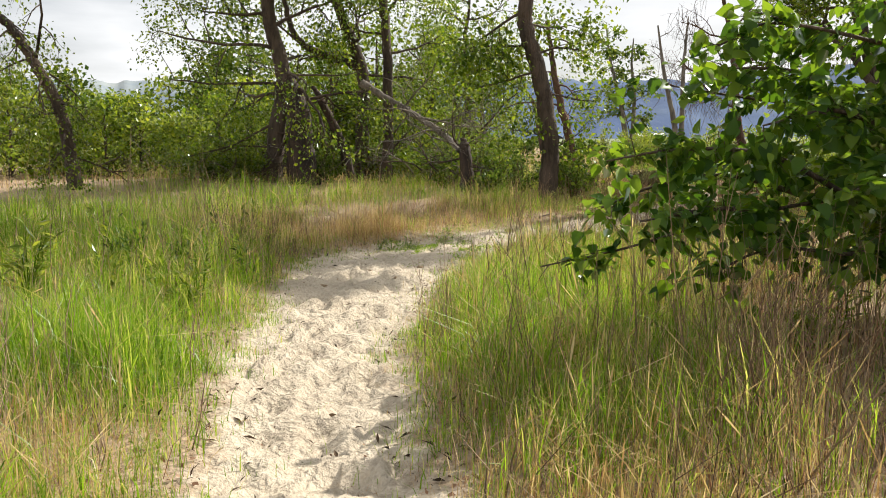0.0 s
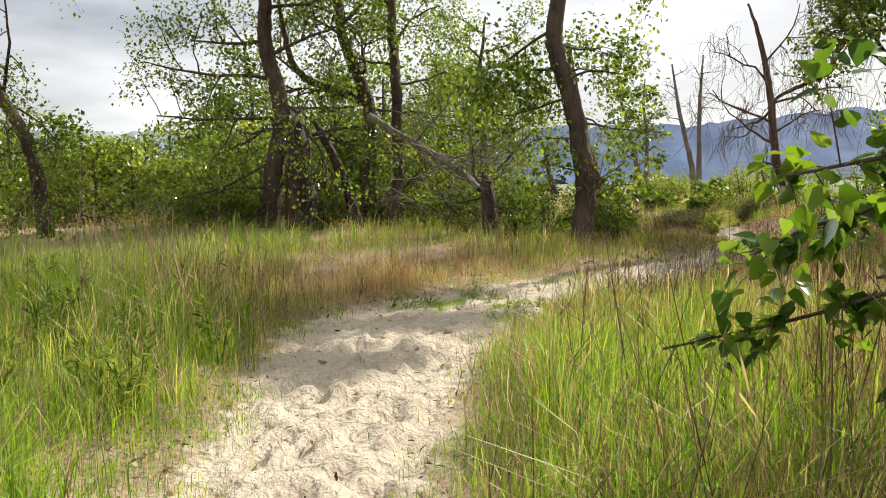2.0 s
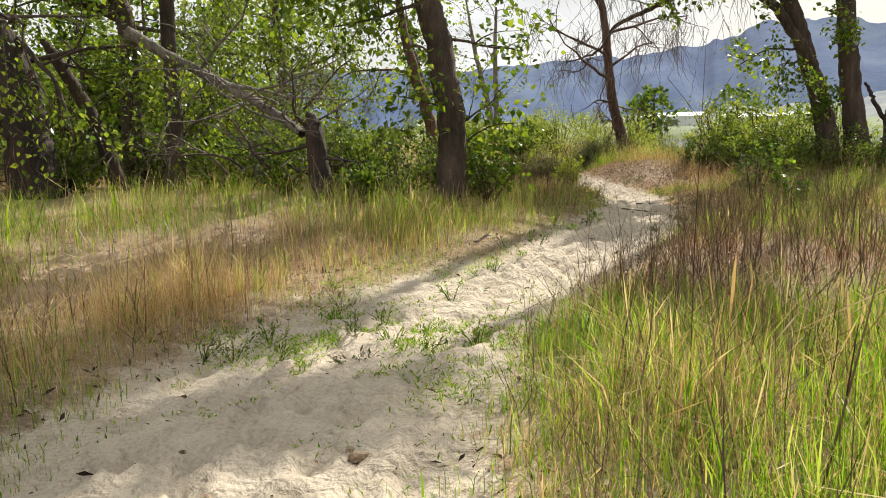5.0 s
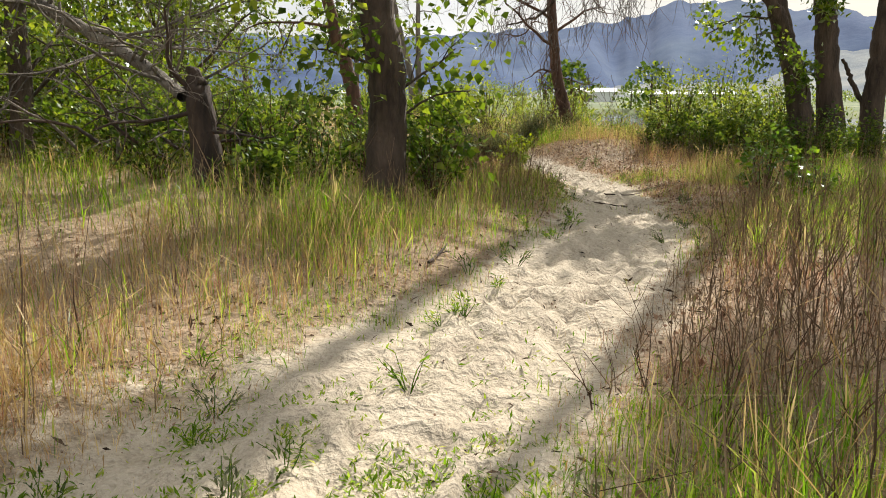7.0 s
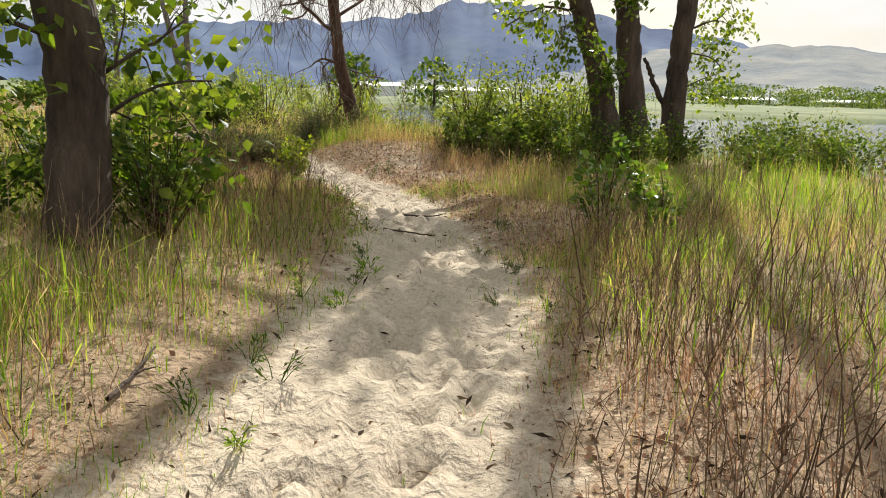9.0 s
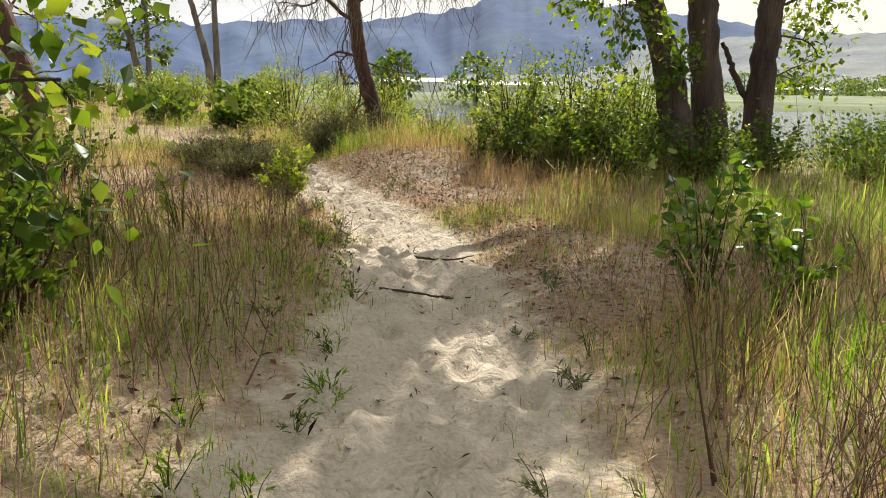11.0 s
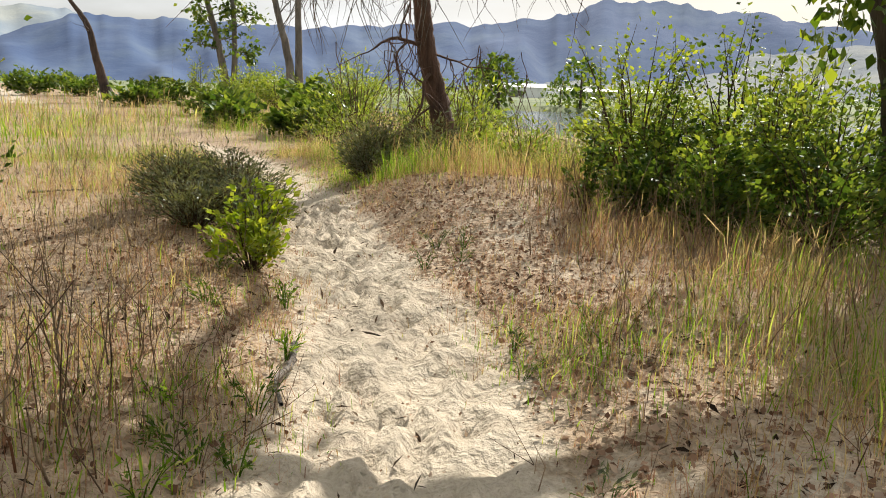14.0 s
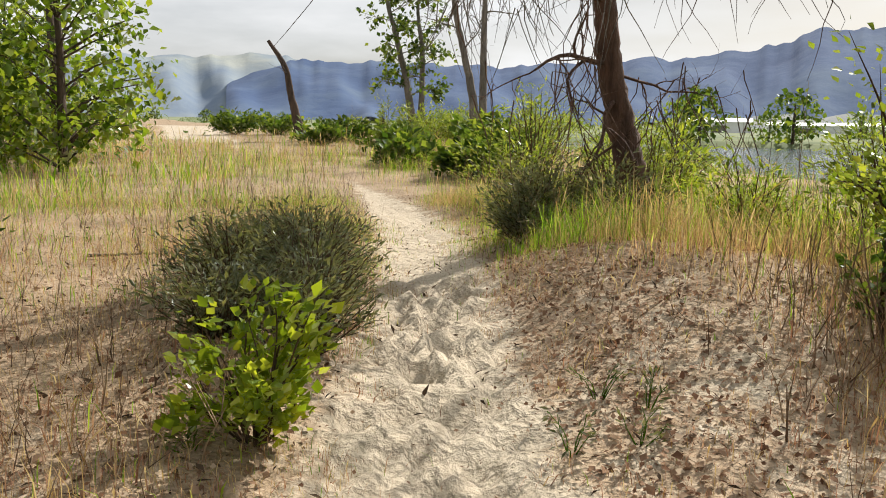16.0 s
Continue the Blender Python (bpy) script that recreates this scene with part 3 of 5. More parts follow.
stem_a = [(2.16, 16.62, 0.20, .20), (2.24, 16.6, 1.23, .185), (2.15, 16.62, 2.03, .18), (2.05, 16.64, 2.65, .17), (1.89, 16.68, 3.26, .165),
          (1.73, 16.71, 3.79, .16), (1.70, 16.72, 4.31, .15), (1.85, 16.8, 5.6, .13), (1.9, 16.9, 7.6, .09), (1.8, 17.0, 10.2, .04)]
tree("cottonwood_tree", "tall cottonwood with dark furrowed trunk leaning beside the path", [stem_a], M_BARK, M_LEAF,
     ring_limbs(stem_a, 6.3, 9.8, 13, 2.9, .06, 2, 11, 0.3) + ring_limbs(stem_a, 6.2, 8.6, 6, 1.9, .045, 2, 12, 0.3) + [(2.1, 16.6, 2.5, .8, -.3, -.1, 1.1, .025, 1), (2.0, 16.6, 3.0, -.9, -.2, -.1, 1.3, .03, 1),
     (2.15, 16.6, 1.6, -.8, -.4, .5, .9, .02, 1), (1.9, 16.6, 3.4, -.7, .2, .3, 1.6, .03, 2), (1.9, 16.6, 3.3, .8, .1, .2, 1.2, .03, 1), (1.72, 16.7, 4.2, -.9, -.3, -.15, 1.7, .035, 2), (1.75, 16.7, 3.9, .5, .5, .1, 1.3, .03, 2),
     (2.2, 16.65, .9, .5, .2, .7, 1.1, .02, 1), (2.2, 16.65, 1.3, .8, .3, .4, 1.0, .02, 1)],
     21, leaf=.105, per_tip=9, droop=0.15, spread_leaf=.2)

stem_t1 = [(-4.44, 20.32, .3, .24), (-4.2, 20.38, 2.0, .21), (-4.04, 20.41, 3.22, .19), (-4.29, 20.36, 4.35, .17), (-4.35, 20.34, 4.99, .16), (-4.3, 20.4, 6.5, .13), (-4.5, 20.5, 8.5, .05)]
tree("cottonwood_tree", "dark cottonwood trunk wrapped in leafy branches at a thicket", [stem_t1], M_BARK, M_LEAF,
     ring_limbs(stem_t1, 2.2, 8.2, 15, 2.6, .055, 2, 31, 0.2) + [(-4.3, 20.3, 2.0, -1, -.3, -.15, 2.2, .035, 2), (-4.3, 20.3, 1.4, -1, -.1, -.1, 2.4, .03, 2), (-4.2, 20.3, 3.0, -1, -.2, .1, 2.8, .045, 2)],
     32, leaf=.088, per_tip=10, droop=0.12, spread_leaf=.17)
stem_t4 = [(-2.26, 22.49, .3, .21), (-2.27, 22.49, 1.85, .19), (-2.21, 22.5, 3.23, .17), (-2.48, 22.47, 4.23, .15), (-2.86, 22.43, 5.21, .13), (-3.0, 22.4, 6.8, .10), (-2.9, 22.3, 8.6, .04)]
stem_t4b = [(-2.30, 22.48, 3.6, .13), (-2.93, 22.42, 3.8, .11), (-3.86, 22.28, 4.2, .09), (-4.22, 22.21, 4.93, .07), (-4.4, 22.1, 6.2, .04)]
tree("cottonwood_tree", "forked cottonwood with a dark trunk in the thicket", [stem_t4, stem_t4b], M_BARK, M_LEAF,
     ring_limbs(stem_t4, 3.2, 8.2, 11, 2.2, .05, 2, 41, 0.3) + [(-3.8, 22.3, 4.2, -1, 0, .3, 1.8, .04, 2)], 42, leaf=.088, per_tip=10, droop=0.12, spread_leaf=.17)
stem_t5 = [(-1.50, 21.2, .3, .15), (-1.44, 21.2, 2.85, .13), (-1.49, 21.2, 4.48, .115), (-1.55, 21.2, 5.17, .11), (-1.5, 21.2, 7, .08), (-1.6, 21.3, 9, .03)]
tree("cottonwood_tree", "slender straight cottonwood in the thicket", [stem_t5], M_BARK, M_LEAF,
     ring_limbs(stem_t5, 3.6, 8.6, 10, 2.0, .04, 2, 51, 0.35) + [(-1.4, 21.4, 1.6, .6, .5, .4, 1.6, .03, 2), (-1.5, 21.6, 1.2, .8, .6, .6, 1.8, .03, 2)], 52, leaf=.088, per_tip=10, droop=0.12, spread_leaf=.17)
stem_bg = [(0.6, 25.5, .2, .12), (0.8, 25.5, 2.5, .10), (0.7, 25.6, 4.5, .07), (0.9, 25.6, 6.3, .03)]
tree("cottonwood_tree", "bushy young cottonwood with light green leaves", [stem_bg], M_BARK, M_LEAF,
     ring_limbs(stem_bg, 0.8, 6.0, 15, 2.4, .045, 2, 61, 0.4), 62, leaf=.088, per_tip=10, droop=0.12, spread_leaf=.17)
stem_l = [(-8.61, 18.59, .15, .17), (-8.71, 18.54, 1.57, .15), (-8.88, 18.46, 2.47, .135), (-9.24, 18.28, 3.34, .12), (-9.6, 18.1, 4.06, .10), (-10.05, 17.85, 4.5, .09), (-10.8, 17.5, 5.2, .05)]
tree("willow_tree", "leaning dark willow trunk with drooping twigs in the meadow", [stem_l], M_BARK, M_LEAF,
     ring_limbs(stem_l, 1.2, 5.0, 16, 1.7, .03, 2, 71, -0.1) + [(-9.2, 18.3, 3.4, .8, -.2, 1.0, 2.2, .04, 2)], 72, leaf=.08, per_tip=3, droop=0.4)

stem_d1 = [(11.78, 20.52, .2, .25), (11.65, 20.66, 1.51, .21), (11.49, 20.84, 2.27, .19), (11.32, 21.01, 3.05, .18), (11.1, 21.2, 3.9, .17), (10.8, 21.4, 5.4, .15), (10.7, 21.5, 8.0, .11), (10.9, 21.3, 11.0, .08), (11.0, 21.2, 13.6, .03)]
limb_d = [(11.48, 20.85, 2.3, .115), (11.2, 20.75, 2.8, .11), (10.85, 20.95, 3.4, .105), (10.65, 21.18, 3.79, .10), (10.35, 22.21, 4.6, .09), (10.18, 23.0, 5.12, .085), (10.14, 23.71, 4.82, .08),
          (10.21, 24.25, 4.41, .075), (9.88, 25.1, 4.17, .06), (9.51, 25.83, 3.9, .05), (9.27, 26.39, 3.33, .035), (8.63, 27.09, 3.08, .015)]
stem_d2 = [(12.46, 20.49, .2, .26), (12.36, 20.61, 1.63, .22), (12.29, 20.7, 2.5, .21), (12.25, 20.74, 3.08, .20), (12.1, 20.8, 5, .17), (12.2, 20.8, 8.5, .12), (12.0, 20.6, 11.5, .08), (12.1, 20.5, 14.8, .03)]
tree("cottonwood_tree", "twin-trunked cottonwood with a long arching half-dead limb", [stem_d1, stem_d2, limb_d], M_BARK, M_LEAF,
     ring_limbs(stem_d1, 4.7, 6.6, 9, 2.6, .06, 2, 81, .25) + ring_limbs(stem_d2, 4.9, 6.2, 4, 1.6, .05, 2, 82, .3)
     + ring_limbs(stem_d2, 13.3, 14.7, 6, 1.2, .04, 2, 85, .2) + ring_limbs(stem_d1, 12.3, 13.5, 6, 1.3, .04, 2, 86, .2)
     + [(11.4, 20.9, 2.6, -.8, -.4, -.1, 1.3, .025, 1), (11.35, 21.0, 2.9, -.9, .1, -.2, 1.5, .03, 1), (10.4, 20.9, 3.8, -.3, -.9, -.2, 1.2, .025, 1), (12.2, 20.7, 2.8, -.2, -.7, .3, 1.0, .02, 1),
        (10.35, 22.2, 4.6, .1, .3, .9, 2.2, .05, 2), (10.2, 22.9, 5.1, -.5, .2, .8, 2.4, .05, 2), (10.5, 21.7, 4.2, -.8, -.2, .9, 2.4, .05, 2), (11.7, 20.5, 1.3, -.6, -.5, .6, .9, .02, 1)],
     83, bare=[(10.2, 24.2, 4.4, -.2, -.3, -.9, 1.3, .016, 1), (9.9, 25.1, 4.2, -.1, .1, -.9, 1.2, .014, 1), (9.5, 25.8, 3.9, -.5, -.2, -.5, 1.5, .016, 2), (10.15, 23.4, 5.0, -.8, .1, .1, 1.8, .02, 2),
              (10.0, 24.7, 4.3, -.9, -.3, .1, 1.8, .02, 2), (9.3, 26.3, 3.4, -.6, .4, -.2, 1.3, .014, 2), (9.7, 25.5, 4.0, .7, -.5, -.1, 1.5, .016, 2), (10.2, 24.0, 4.6, .8, .2, .1, 1.5, .016, 2),
              (10.7, 21.5, 8.0, -.7, .8, .1, 2.6, .07, 1), (10.75, 21.5, 8.6, -.5, .9, .3, 2.4, .06, 1), (12.2, 20.8, 8.4, .6, -.8, .2, 2.2, .06, 1)], leaf=.115, per_tip=12, droop=0.1, spread_leaf=.13)
stem_e = [(13.04, 20.2, .2, .22), (13.06, 20.18, 1.55, .19), (13.08, 20.16, 2.34, .18), (13.11, 20.11, 3.11, .175), (13.2, 20.1, 5.2, .15), (13.1, 20.05, 8.4, .11), (13.2, 20.1, 11.5, .04)]
stem_e2 = [(13.0, 20.25, 1.1, .05), (12.75, 20.45, 1.7, .045), (12.6, 20.55, 2.1, .03)]
tree("cottonwood_tree", "straight cottonwood trunk with sprigs of leaves along it", [stem_e, stem_e2], M_BARK, M_LEAF,
     ring_limbs(stem_e, 10.8, 11.4, 3, .9, .04, 2, 91, .3) + [(13.1, 20.1, 2.6, .9, -.3, .2, 1.2, .025, 1), (13.1, 20.1, 2.2, .8, -.6, .1, 1.0, .02, 1), (13.1, 20.1, 3.1, .8, -.4, .2, 1.3, .025, 1), (13.05, 20.2, 1.5, .7, -.5, .4, .9, .02, 1), (13.2, 20.1, 4.6, .6, .7, .4, 1.6, .03, 1)],
     92, leaf=.10, per_tip=10, droop=0.16, spread_leaf=.22)
stem_r = [(3.84, 23.32, .15, .15), (3.75, 23.35, 1.3, .13), (3.6, 23.4, 2.0, .12), (3.3, 23.5, 3.2, .10), (3.0, 23.5, 5.0, .05)]
tree("leaning_tree", "leaning red-brown trunk with a few leafy twigs", [stem_r], M_BARK_RED, M_LEAF,
     ring_limbs(stem_r, 2.0, 4.8, 6, 1.7, .035, 2, 95, .4), 96, leaf=.085, per_tip=3, droop=0.25)


def bare_tree(name, label, stems, mat, limbs, seed, twig_droop=0.5, hang=0):
    """A leafless tree: trunks, crooked limbs and hanging twigs."""
    r = np.random.default_rng(seed)
    x0, y0 = stems[0][0][:2]
    z0 = gz(x0, y0)
    home = thing(name, x0, y0, z0, label, "tree")
    shift = np.array((x0, y0, z0))
    for stem in stems:
        s = np.array(stem, float)
        pts, rad = curve_points(s[:, :3] - shift, s[:, 3], 6 * len(s))
        rad = rad * (1 + 0.5 * np.exp(-np.arange(len(rad)) / 2.5))
        put("trunk", Tubes(12).add(pts + 0.008 * r.normal(size=pts.shape), rad, 0.15, r).mesh("trunk", mat), home)
    for *p, wx, wy, wz, length, radius, level in limbs:
        t, tips = Tubes(5), []
        spread(t, np.array(p) - shift, (wx, wy, wz), length, radius, level, tips, r, 0.12, 0.42, (5, 5))
        droop_twigs(t, tips, r, hang)
        put("limb", t.mesh("limb", mat), home)
    return home


stem_dead = [(10.12, 26.34, .15, .24), (10.05, 26.38, .75, .17), (9.96, 26.42, 1.18, .15), (9.82, 26.48, 1.77, .135), (9.73, 26.52, 2.35, .125), (9.66, 26.55, 3.1, .12), (9.54, 26.62, 4.4, .10), (9.26, 26.74, 5.86, .07), (8.97, 26.87, 6.85, .03)]
bare_tree("dead_tree", "dead brown tree with bare drooping twigs by the river", [stem_dead], M_BARK_RED,
          [(9.78, 26.5, 2.0, -1, -.2, -.1, 1.3, .035, 2), (9.85, 26.45, 1.6, -.7, -.6, -.2, 1.1, .03, 2), (9.7, 26.5, 2.6, -1, .1, .25, 2.2, .045, 2), (9.65, 26.55, 3.2, -.8, -.3, .5, 2.4, .045, 2),
           (9.66, 26.5, 2.9, .9, -.4, .3, 2.0, .04, 2), (9.6, 26.6, 3.8, .7, -.5, .5, 2.4, .045, 2), (9.5, 26.6, 4.4, -.8, -.3, .4, 2.2, .04, 2), (9.4, 26.7, 5.0, .6, -.2, .8, 2.0, .04, 2),
           (9.8, 26.5, 1.9, .8, -.3, -.15, 1.0, .02, 2), (9.9, 26.45, 1.2, -.8, -.5, -.3, .9, .018, 1)], 101, hang=0.5)
s1 = [(15.45, 52.69, .2, .20), (15.23, 52.75, 2.65, .17), (14.78, 52.88, 4.7, .14), (14.45, 52.98, 6.21, .12), (14.0, 53, 9.0, .05)]
s2 = [(15.74, 52.75, .2, .18), (15.72, 52.76, 3.72, .15), (15.71, 52.76, 6.31, .12), (15.9, 52.8, 9.5, .04)]
bare_tree("bare_tree", "pair of pale bare slender trunks on the bank", [s1, s2], M_BARK_GREY,
          ring_limbs(s1, 4.5, 8.6, 6, 1.8, .04, 2, 111, .8) + ring_limbs(s2, 4.5, 9, 6, 1.8, .04, 2, 112, .9), 113)
s3 = [(14.84, 63.9, .2, .24), (14.33, 63.99, 3.54, .19), (13.67, 64.11, 6.34, .15), (13.19, 64.18, 8.18, .11), (12.9, 64.2, 10.5, .04)]
s4 = [(15.07, 63.91, .2, .18), (15.21, 63.88, 5.13, .14), (14.93, 63.94, 7.31, .10), (15.0, 63.9, 9.5, .04)]
tree("riverside_tree", "thin riverside tree with sparse dark foliage", [s3, s4], M_BARK_GREY, M_LEAF_DARK,
     ring_limbs(s3, 2.8, 10, 16, 1.9, .04, 1, 121, .3) + ring_limbs(s4, 3, 9, 9, 1.6, .04, 1, 122, .3), 123, leaf=.30, per_tip=3, splits=(5, 4))
s5 = [(8.54, 66.48, .2, .28), (7.91, 66.51, 2.82, .20), (7.6, 66.52, 4.42, .17), (6.67, 66.54, 5.92, .10)]
bare_tree("snag", "dead crooked leaning snag in the meadow", [s5], M_ROT, [(7.7, 66.5, 3.6, .5, 0, 1, 1.8, .04, 1)], 131)

# broken trunks and fallen wood in the thicket
bare_tree("broken_trunk", "thick broken rotten trunk in dark shade", [[(-3.55, 20.24, .3, .36), (-3.6, 20.22, 1.2, .34), (-3.63, 20.22, 2.16, .30), (-3.85, 20.17, 3.0, .20), (-3.95, 20.15, 3.4, .05)]], M_ROT,
          [(-3.7, 20.2, 3.0, .9, -.2, -.7, 2.2, .05, 1), (-3.8, 20.2, 3.1, .5, -.4, -.8, 2.6, .05, 1), (-3.6, 20.1, 2.4, -.4, -.5, -.8, 2.0, .04, 1)], 141)
bare_tree("broken_trunk", "leaning dead trunk in the thicket", [[(-2.4, 21.02, .3, .14), (-2.67, 20.99, 1.47, .12), (-3.13, 20.93, 2.52, .10), (-3.38, 20.89, 2.98, .05)]], M_ROT,
          [(-3.1, 20.9, 2.4, .3, -.3, .9, 1.2, .03, 1)], 142)
bare_tree("fallen_limb", "long fallen dead limb with grey brittle twigs", [[(-1.99, 19.94, 2.97, .07), (-.99, 19.6, 2.36, .075), (-.02, 18.6, 1.73, .07), (.35, 17.3, 1.35, .06)]], M_DEAD,
          [(-1.0, 19.6, 2.3, .6, -.5, .5, 1.8, .03, 2), (-.5, 19.1, 2.1, .7, -.4, -.2, 1.7, .03, 2), (0.0, 18.5, 1.7, .3, -.7, .6, 1.6, .025, 2), (-.2, 18.8, 1.8, -.7, -.6, .1, 1.6, .025, 2),
           (.2, 17.8, 1.5, -.9, -.3, .3, 1.5, .022, 2), (.3, 17.4, 1.4, .7, -.2, .7, 1.2, .02, 2), (-.8, 19.4, 2.2, .2, .2, 1, 1.4, .02, 2), (-.3, 18.9, 1.9, .8, -.6, .3, 1.8, .022, 2), (.1, 18.2, 1.6, .6, -.6, -.2, 1.4, .02, 2), (-.6, 19.2, 2.1, -.3, -.8, .5, 1.7, .02, 2),
           (.3, 17.5, 1.4, -.4, -.8, .2, 1.3, .018, 2), (-.1, 18.6, 1.7, .1, -.9, .8, 1.6, .02, 2), (.3, 17.6, 1.4, .3, -.6, 1, 1.2, .018, 2)], 143)
bare_tree("stump", "short broken grey stump with splintered top", [[(.54, 17.0, .15, .15), (.5, 17.0, 1.1, .13), (.46, 17.0, 1.45, .11), (.41, 17.01, 1.62, .03)]], M_ROT,
          [(.45, 17.0, 1.4, -.8, -.3, .6, .9, .03, 1), (.42, 17, 1.2, -.9, -.2, -.3, 1.0, .025, 1), (.5, 17, 1.0, .7, -.5, .4, .8, .02, 1)], 144)


# ---- the near branch with broad leaves ----
def broad_branch():
    r = np.random.default_rng(5)
    x0, y0 = 4.7, 6.9
    home = thing("broadleaf_tree", x0, y0, gz(x0, y0), "low broad-leaved tree reaching a glossy leafy branch over the grass", "tree")
    shift = np.array((x0, y0, gz(x0, y0)))
    stem = np.array([(4.7, 6.9, 0.0, .12), (4.65, 6.9, 1.2, .10), (4.75, 7.0, 2.4, .06), (4.8, 7.1, 3.1, .02)])
    p, q = curve_points(stem[:, :3] - shift, stem[:, 3], 24)
    put("trunk", Tubes(10).add(p, q, .08, r).mesh("trunk", M_BARK_GREY), home)
    tips = []
    rows = [[(4.66, 6.9, 1.0), (3.6, 6.0, 1.2), (2.7, 5.5, 1.15), (2.0, 5.7, .98), (1.35, 5.85, .76), (.73, 5.87, .62)],
            [(2.9, 5.48, 1.12), (2.2, 5.3, 1.45), (1.6, 5.3, 1.5), (1.12, 5.45, 1.42)],
            [(2.3, 5.52, 1.05), (1.8, 5.1, 1.12), (1.25, 5.0, 1.05)],
            [(4.66, 6.9, 1.4), (3.72, 6.2, 1.6), (2.9, 5.6, 1.75), (2.2, 5.7, 1.85), (1.6, 5.75, 1.95)],
            [(4.7, 6.9, 1.8), (3.75, 6.0, 2.1), (2.8, 5.3, 2.2), (2.1, 5.2, 2.3), (1.75, 5.2, 2.15)],
            [(2.6, 5.5, 1.15), (2.1, 5.9, 1.3), (1.6, 6.1, 1.2), (1.2, 6.0, 1.05)],
            [(3.6, 6.0, 1.2), (3.3, 5.6, .95), (2.8, 5.3, .8), (2.2, 5.2, .85), (1.75, 5.1, .7)],
            [(3.0, 5.55, 1.68), (2.5, 5.2, 1.75), (2.0, 5.0, 1.65)], [(2.9, 5.6, 1.75), (2.4, 5.4, 2.0), (1.9, 5.5, 2.05)],
            [(3.6, 6.0, 1.2), (3.1, 5.2, 1.35), (2.6, 4.8, 1.3), (2.2, 4.6, 1.15)], [(3.72, 6.2, 1.6), (3.2, 5.5, 2.1), (2.7, 5.0, 2.4)],
            # limbs mostly out of view, added so the crown casts shade
            [(4.7, 6.9, 1.9), (4.3, 6.4, 2.3), (3.8, 6.0, 2.5), (3.4, 5.7, 2.4)], [(4.75, 7.0, 2.1), (4.6, 6.3, 2.5), (4.3, 5.6, 2.6)], [(4.75, 7.0, 2.0), (5.3, 7.4, 2.5), (5.6, 8.0, 2.8)],
            [(4.75, 7.0, 2.3), (4.4, 7.5, 2.7), (4.2, 8.1, 2.9)], [(4.77, 7.05, 2.5), (5.4, 6.9, 2.9), (6.0, 6.8, 3.0)], [(4.77, 7.05, 2.4), (4.4, 6.9, 2.9), (4.1, 6.8, 3.1)], [(4.7, 6.9, 1.7), (5.2, 6.2, 2.0), (5.5, 5.6, 2.1)],
            [(4.7, 6.9, 1.2), (5.0, 6.1, 1.5), (5.1, 5.4, 1.6)], [(4.7, 6.9, 1.5), (4.4, 6.1, 1.7), (4.3, 5.3, 1.8)], [(4.7, 6.9, .9), (4.3, 6.2, 1.1), (4.0, 5.6, 1.2)], [(4.7, 6.9, 1.3), (5.4, 7.1, 1.7), (6.0, 7.0, 1.9)]]
    # more unseen limbs, added to shade the weeds right of the path
    for k in range(24):
        c = np.array((3.75, 5.6, 1.5)) + np.array((.9, 1.2, .8)) * (2 * r.random(3) - 1)
        a = np.array((4.7, 6.9, .7 + 1.5 * r.random()))
        rows.append([a, a * .6 + c * .4 + (0, 0, .15), c])
    for row in rows:
        t = Tubes(6)
        pts, rad = curve_points(np.array(row) - shift, np.linspace(.022, .006, len(row)), 8 * len(row))
        t.add(pts, rad)
        for k in range(3, len(pts)):
            if r.random() < 0.85:
                s = r.normal(size=3) * (1, 1, .7)
                L = .10 + .22 * r.random()
                tw = [pts[k] + s * L * u + (0, 0, -.1 * u * u) for u in np.linspace(0, 1, 5) * .7]
                t.add(tw, np.linspace(.004, .0015, 5))
                tips += [(b, (b - a) / (np.linalg.norm(b - a) + 1e-9)) for a, b in zip(tw[:-1], tw[1:])]
        put("limb", t.mesh("limb", M_BARK), home)
    pl = np.repeat(np.array([a for a, _ in tips]), 3, 0)
    wy = np.repeat(np.array([b for _, b in tips]), 3, 0)
    pl = pl + .05 * r.normal(size=pl.shape)
    # leaves doubled on the trunk side to thicken that shade
    high = pl[:, 0] + shift[0] > 2.9
    pl, wy = np.concatenate([pl, pl[high] + .09 * r.normal(size=(high.sum(), 3))]), np.concatenate([wy, wy[high]])
    keep = np.array([shift[0] + a[0] > .95 for a in pl])
    pl, wy = pl[keep], wy[keep]
    put("crown", leaves_mesh("crown", pl, wy, .105 * (.55 + .6 * r.random(len(pl))), M_LEAF_BIG, LEAF_HEART, r, .5), home)


broad_branch()


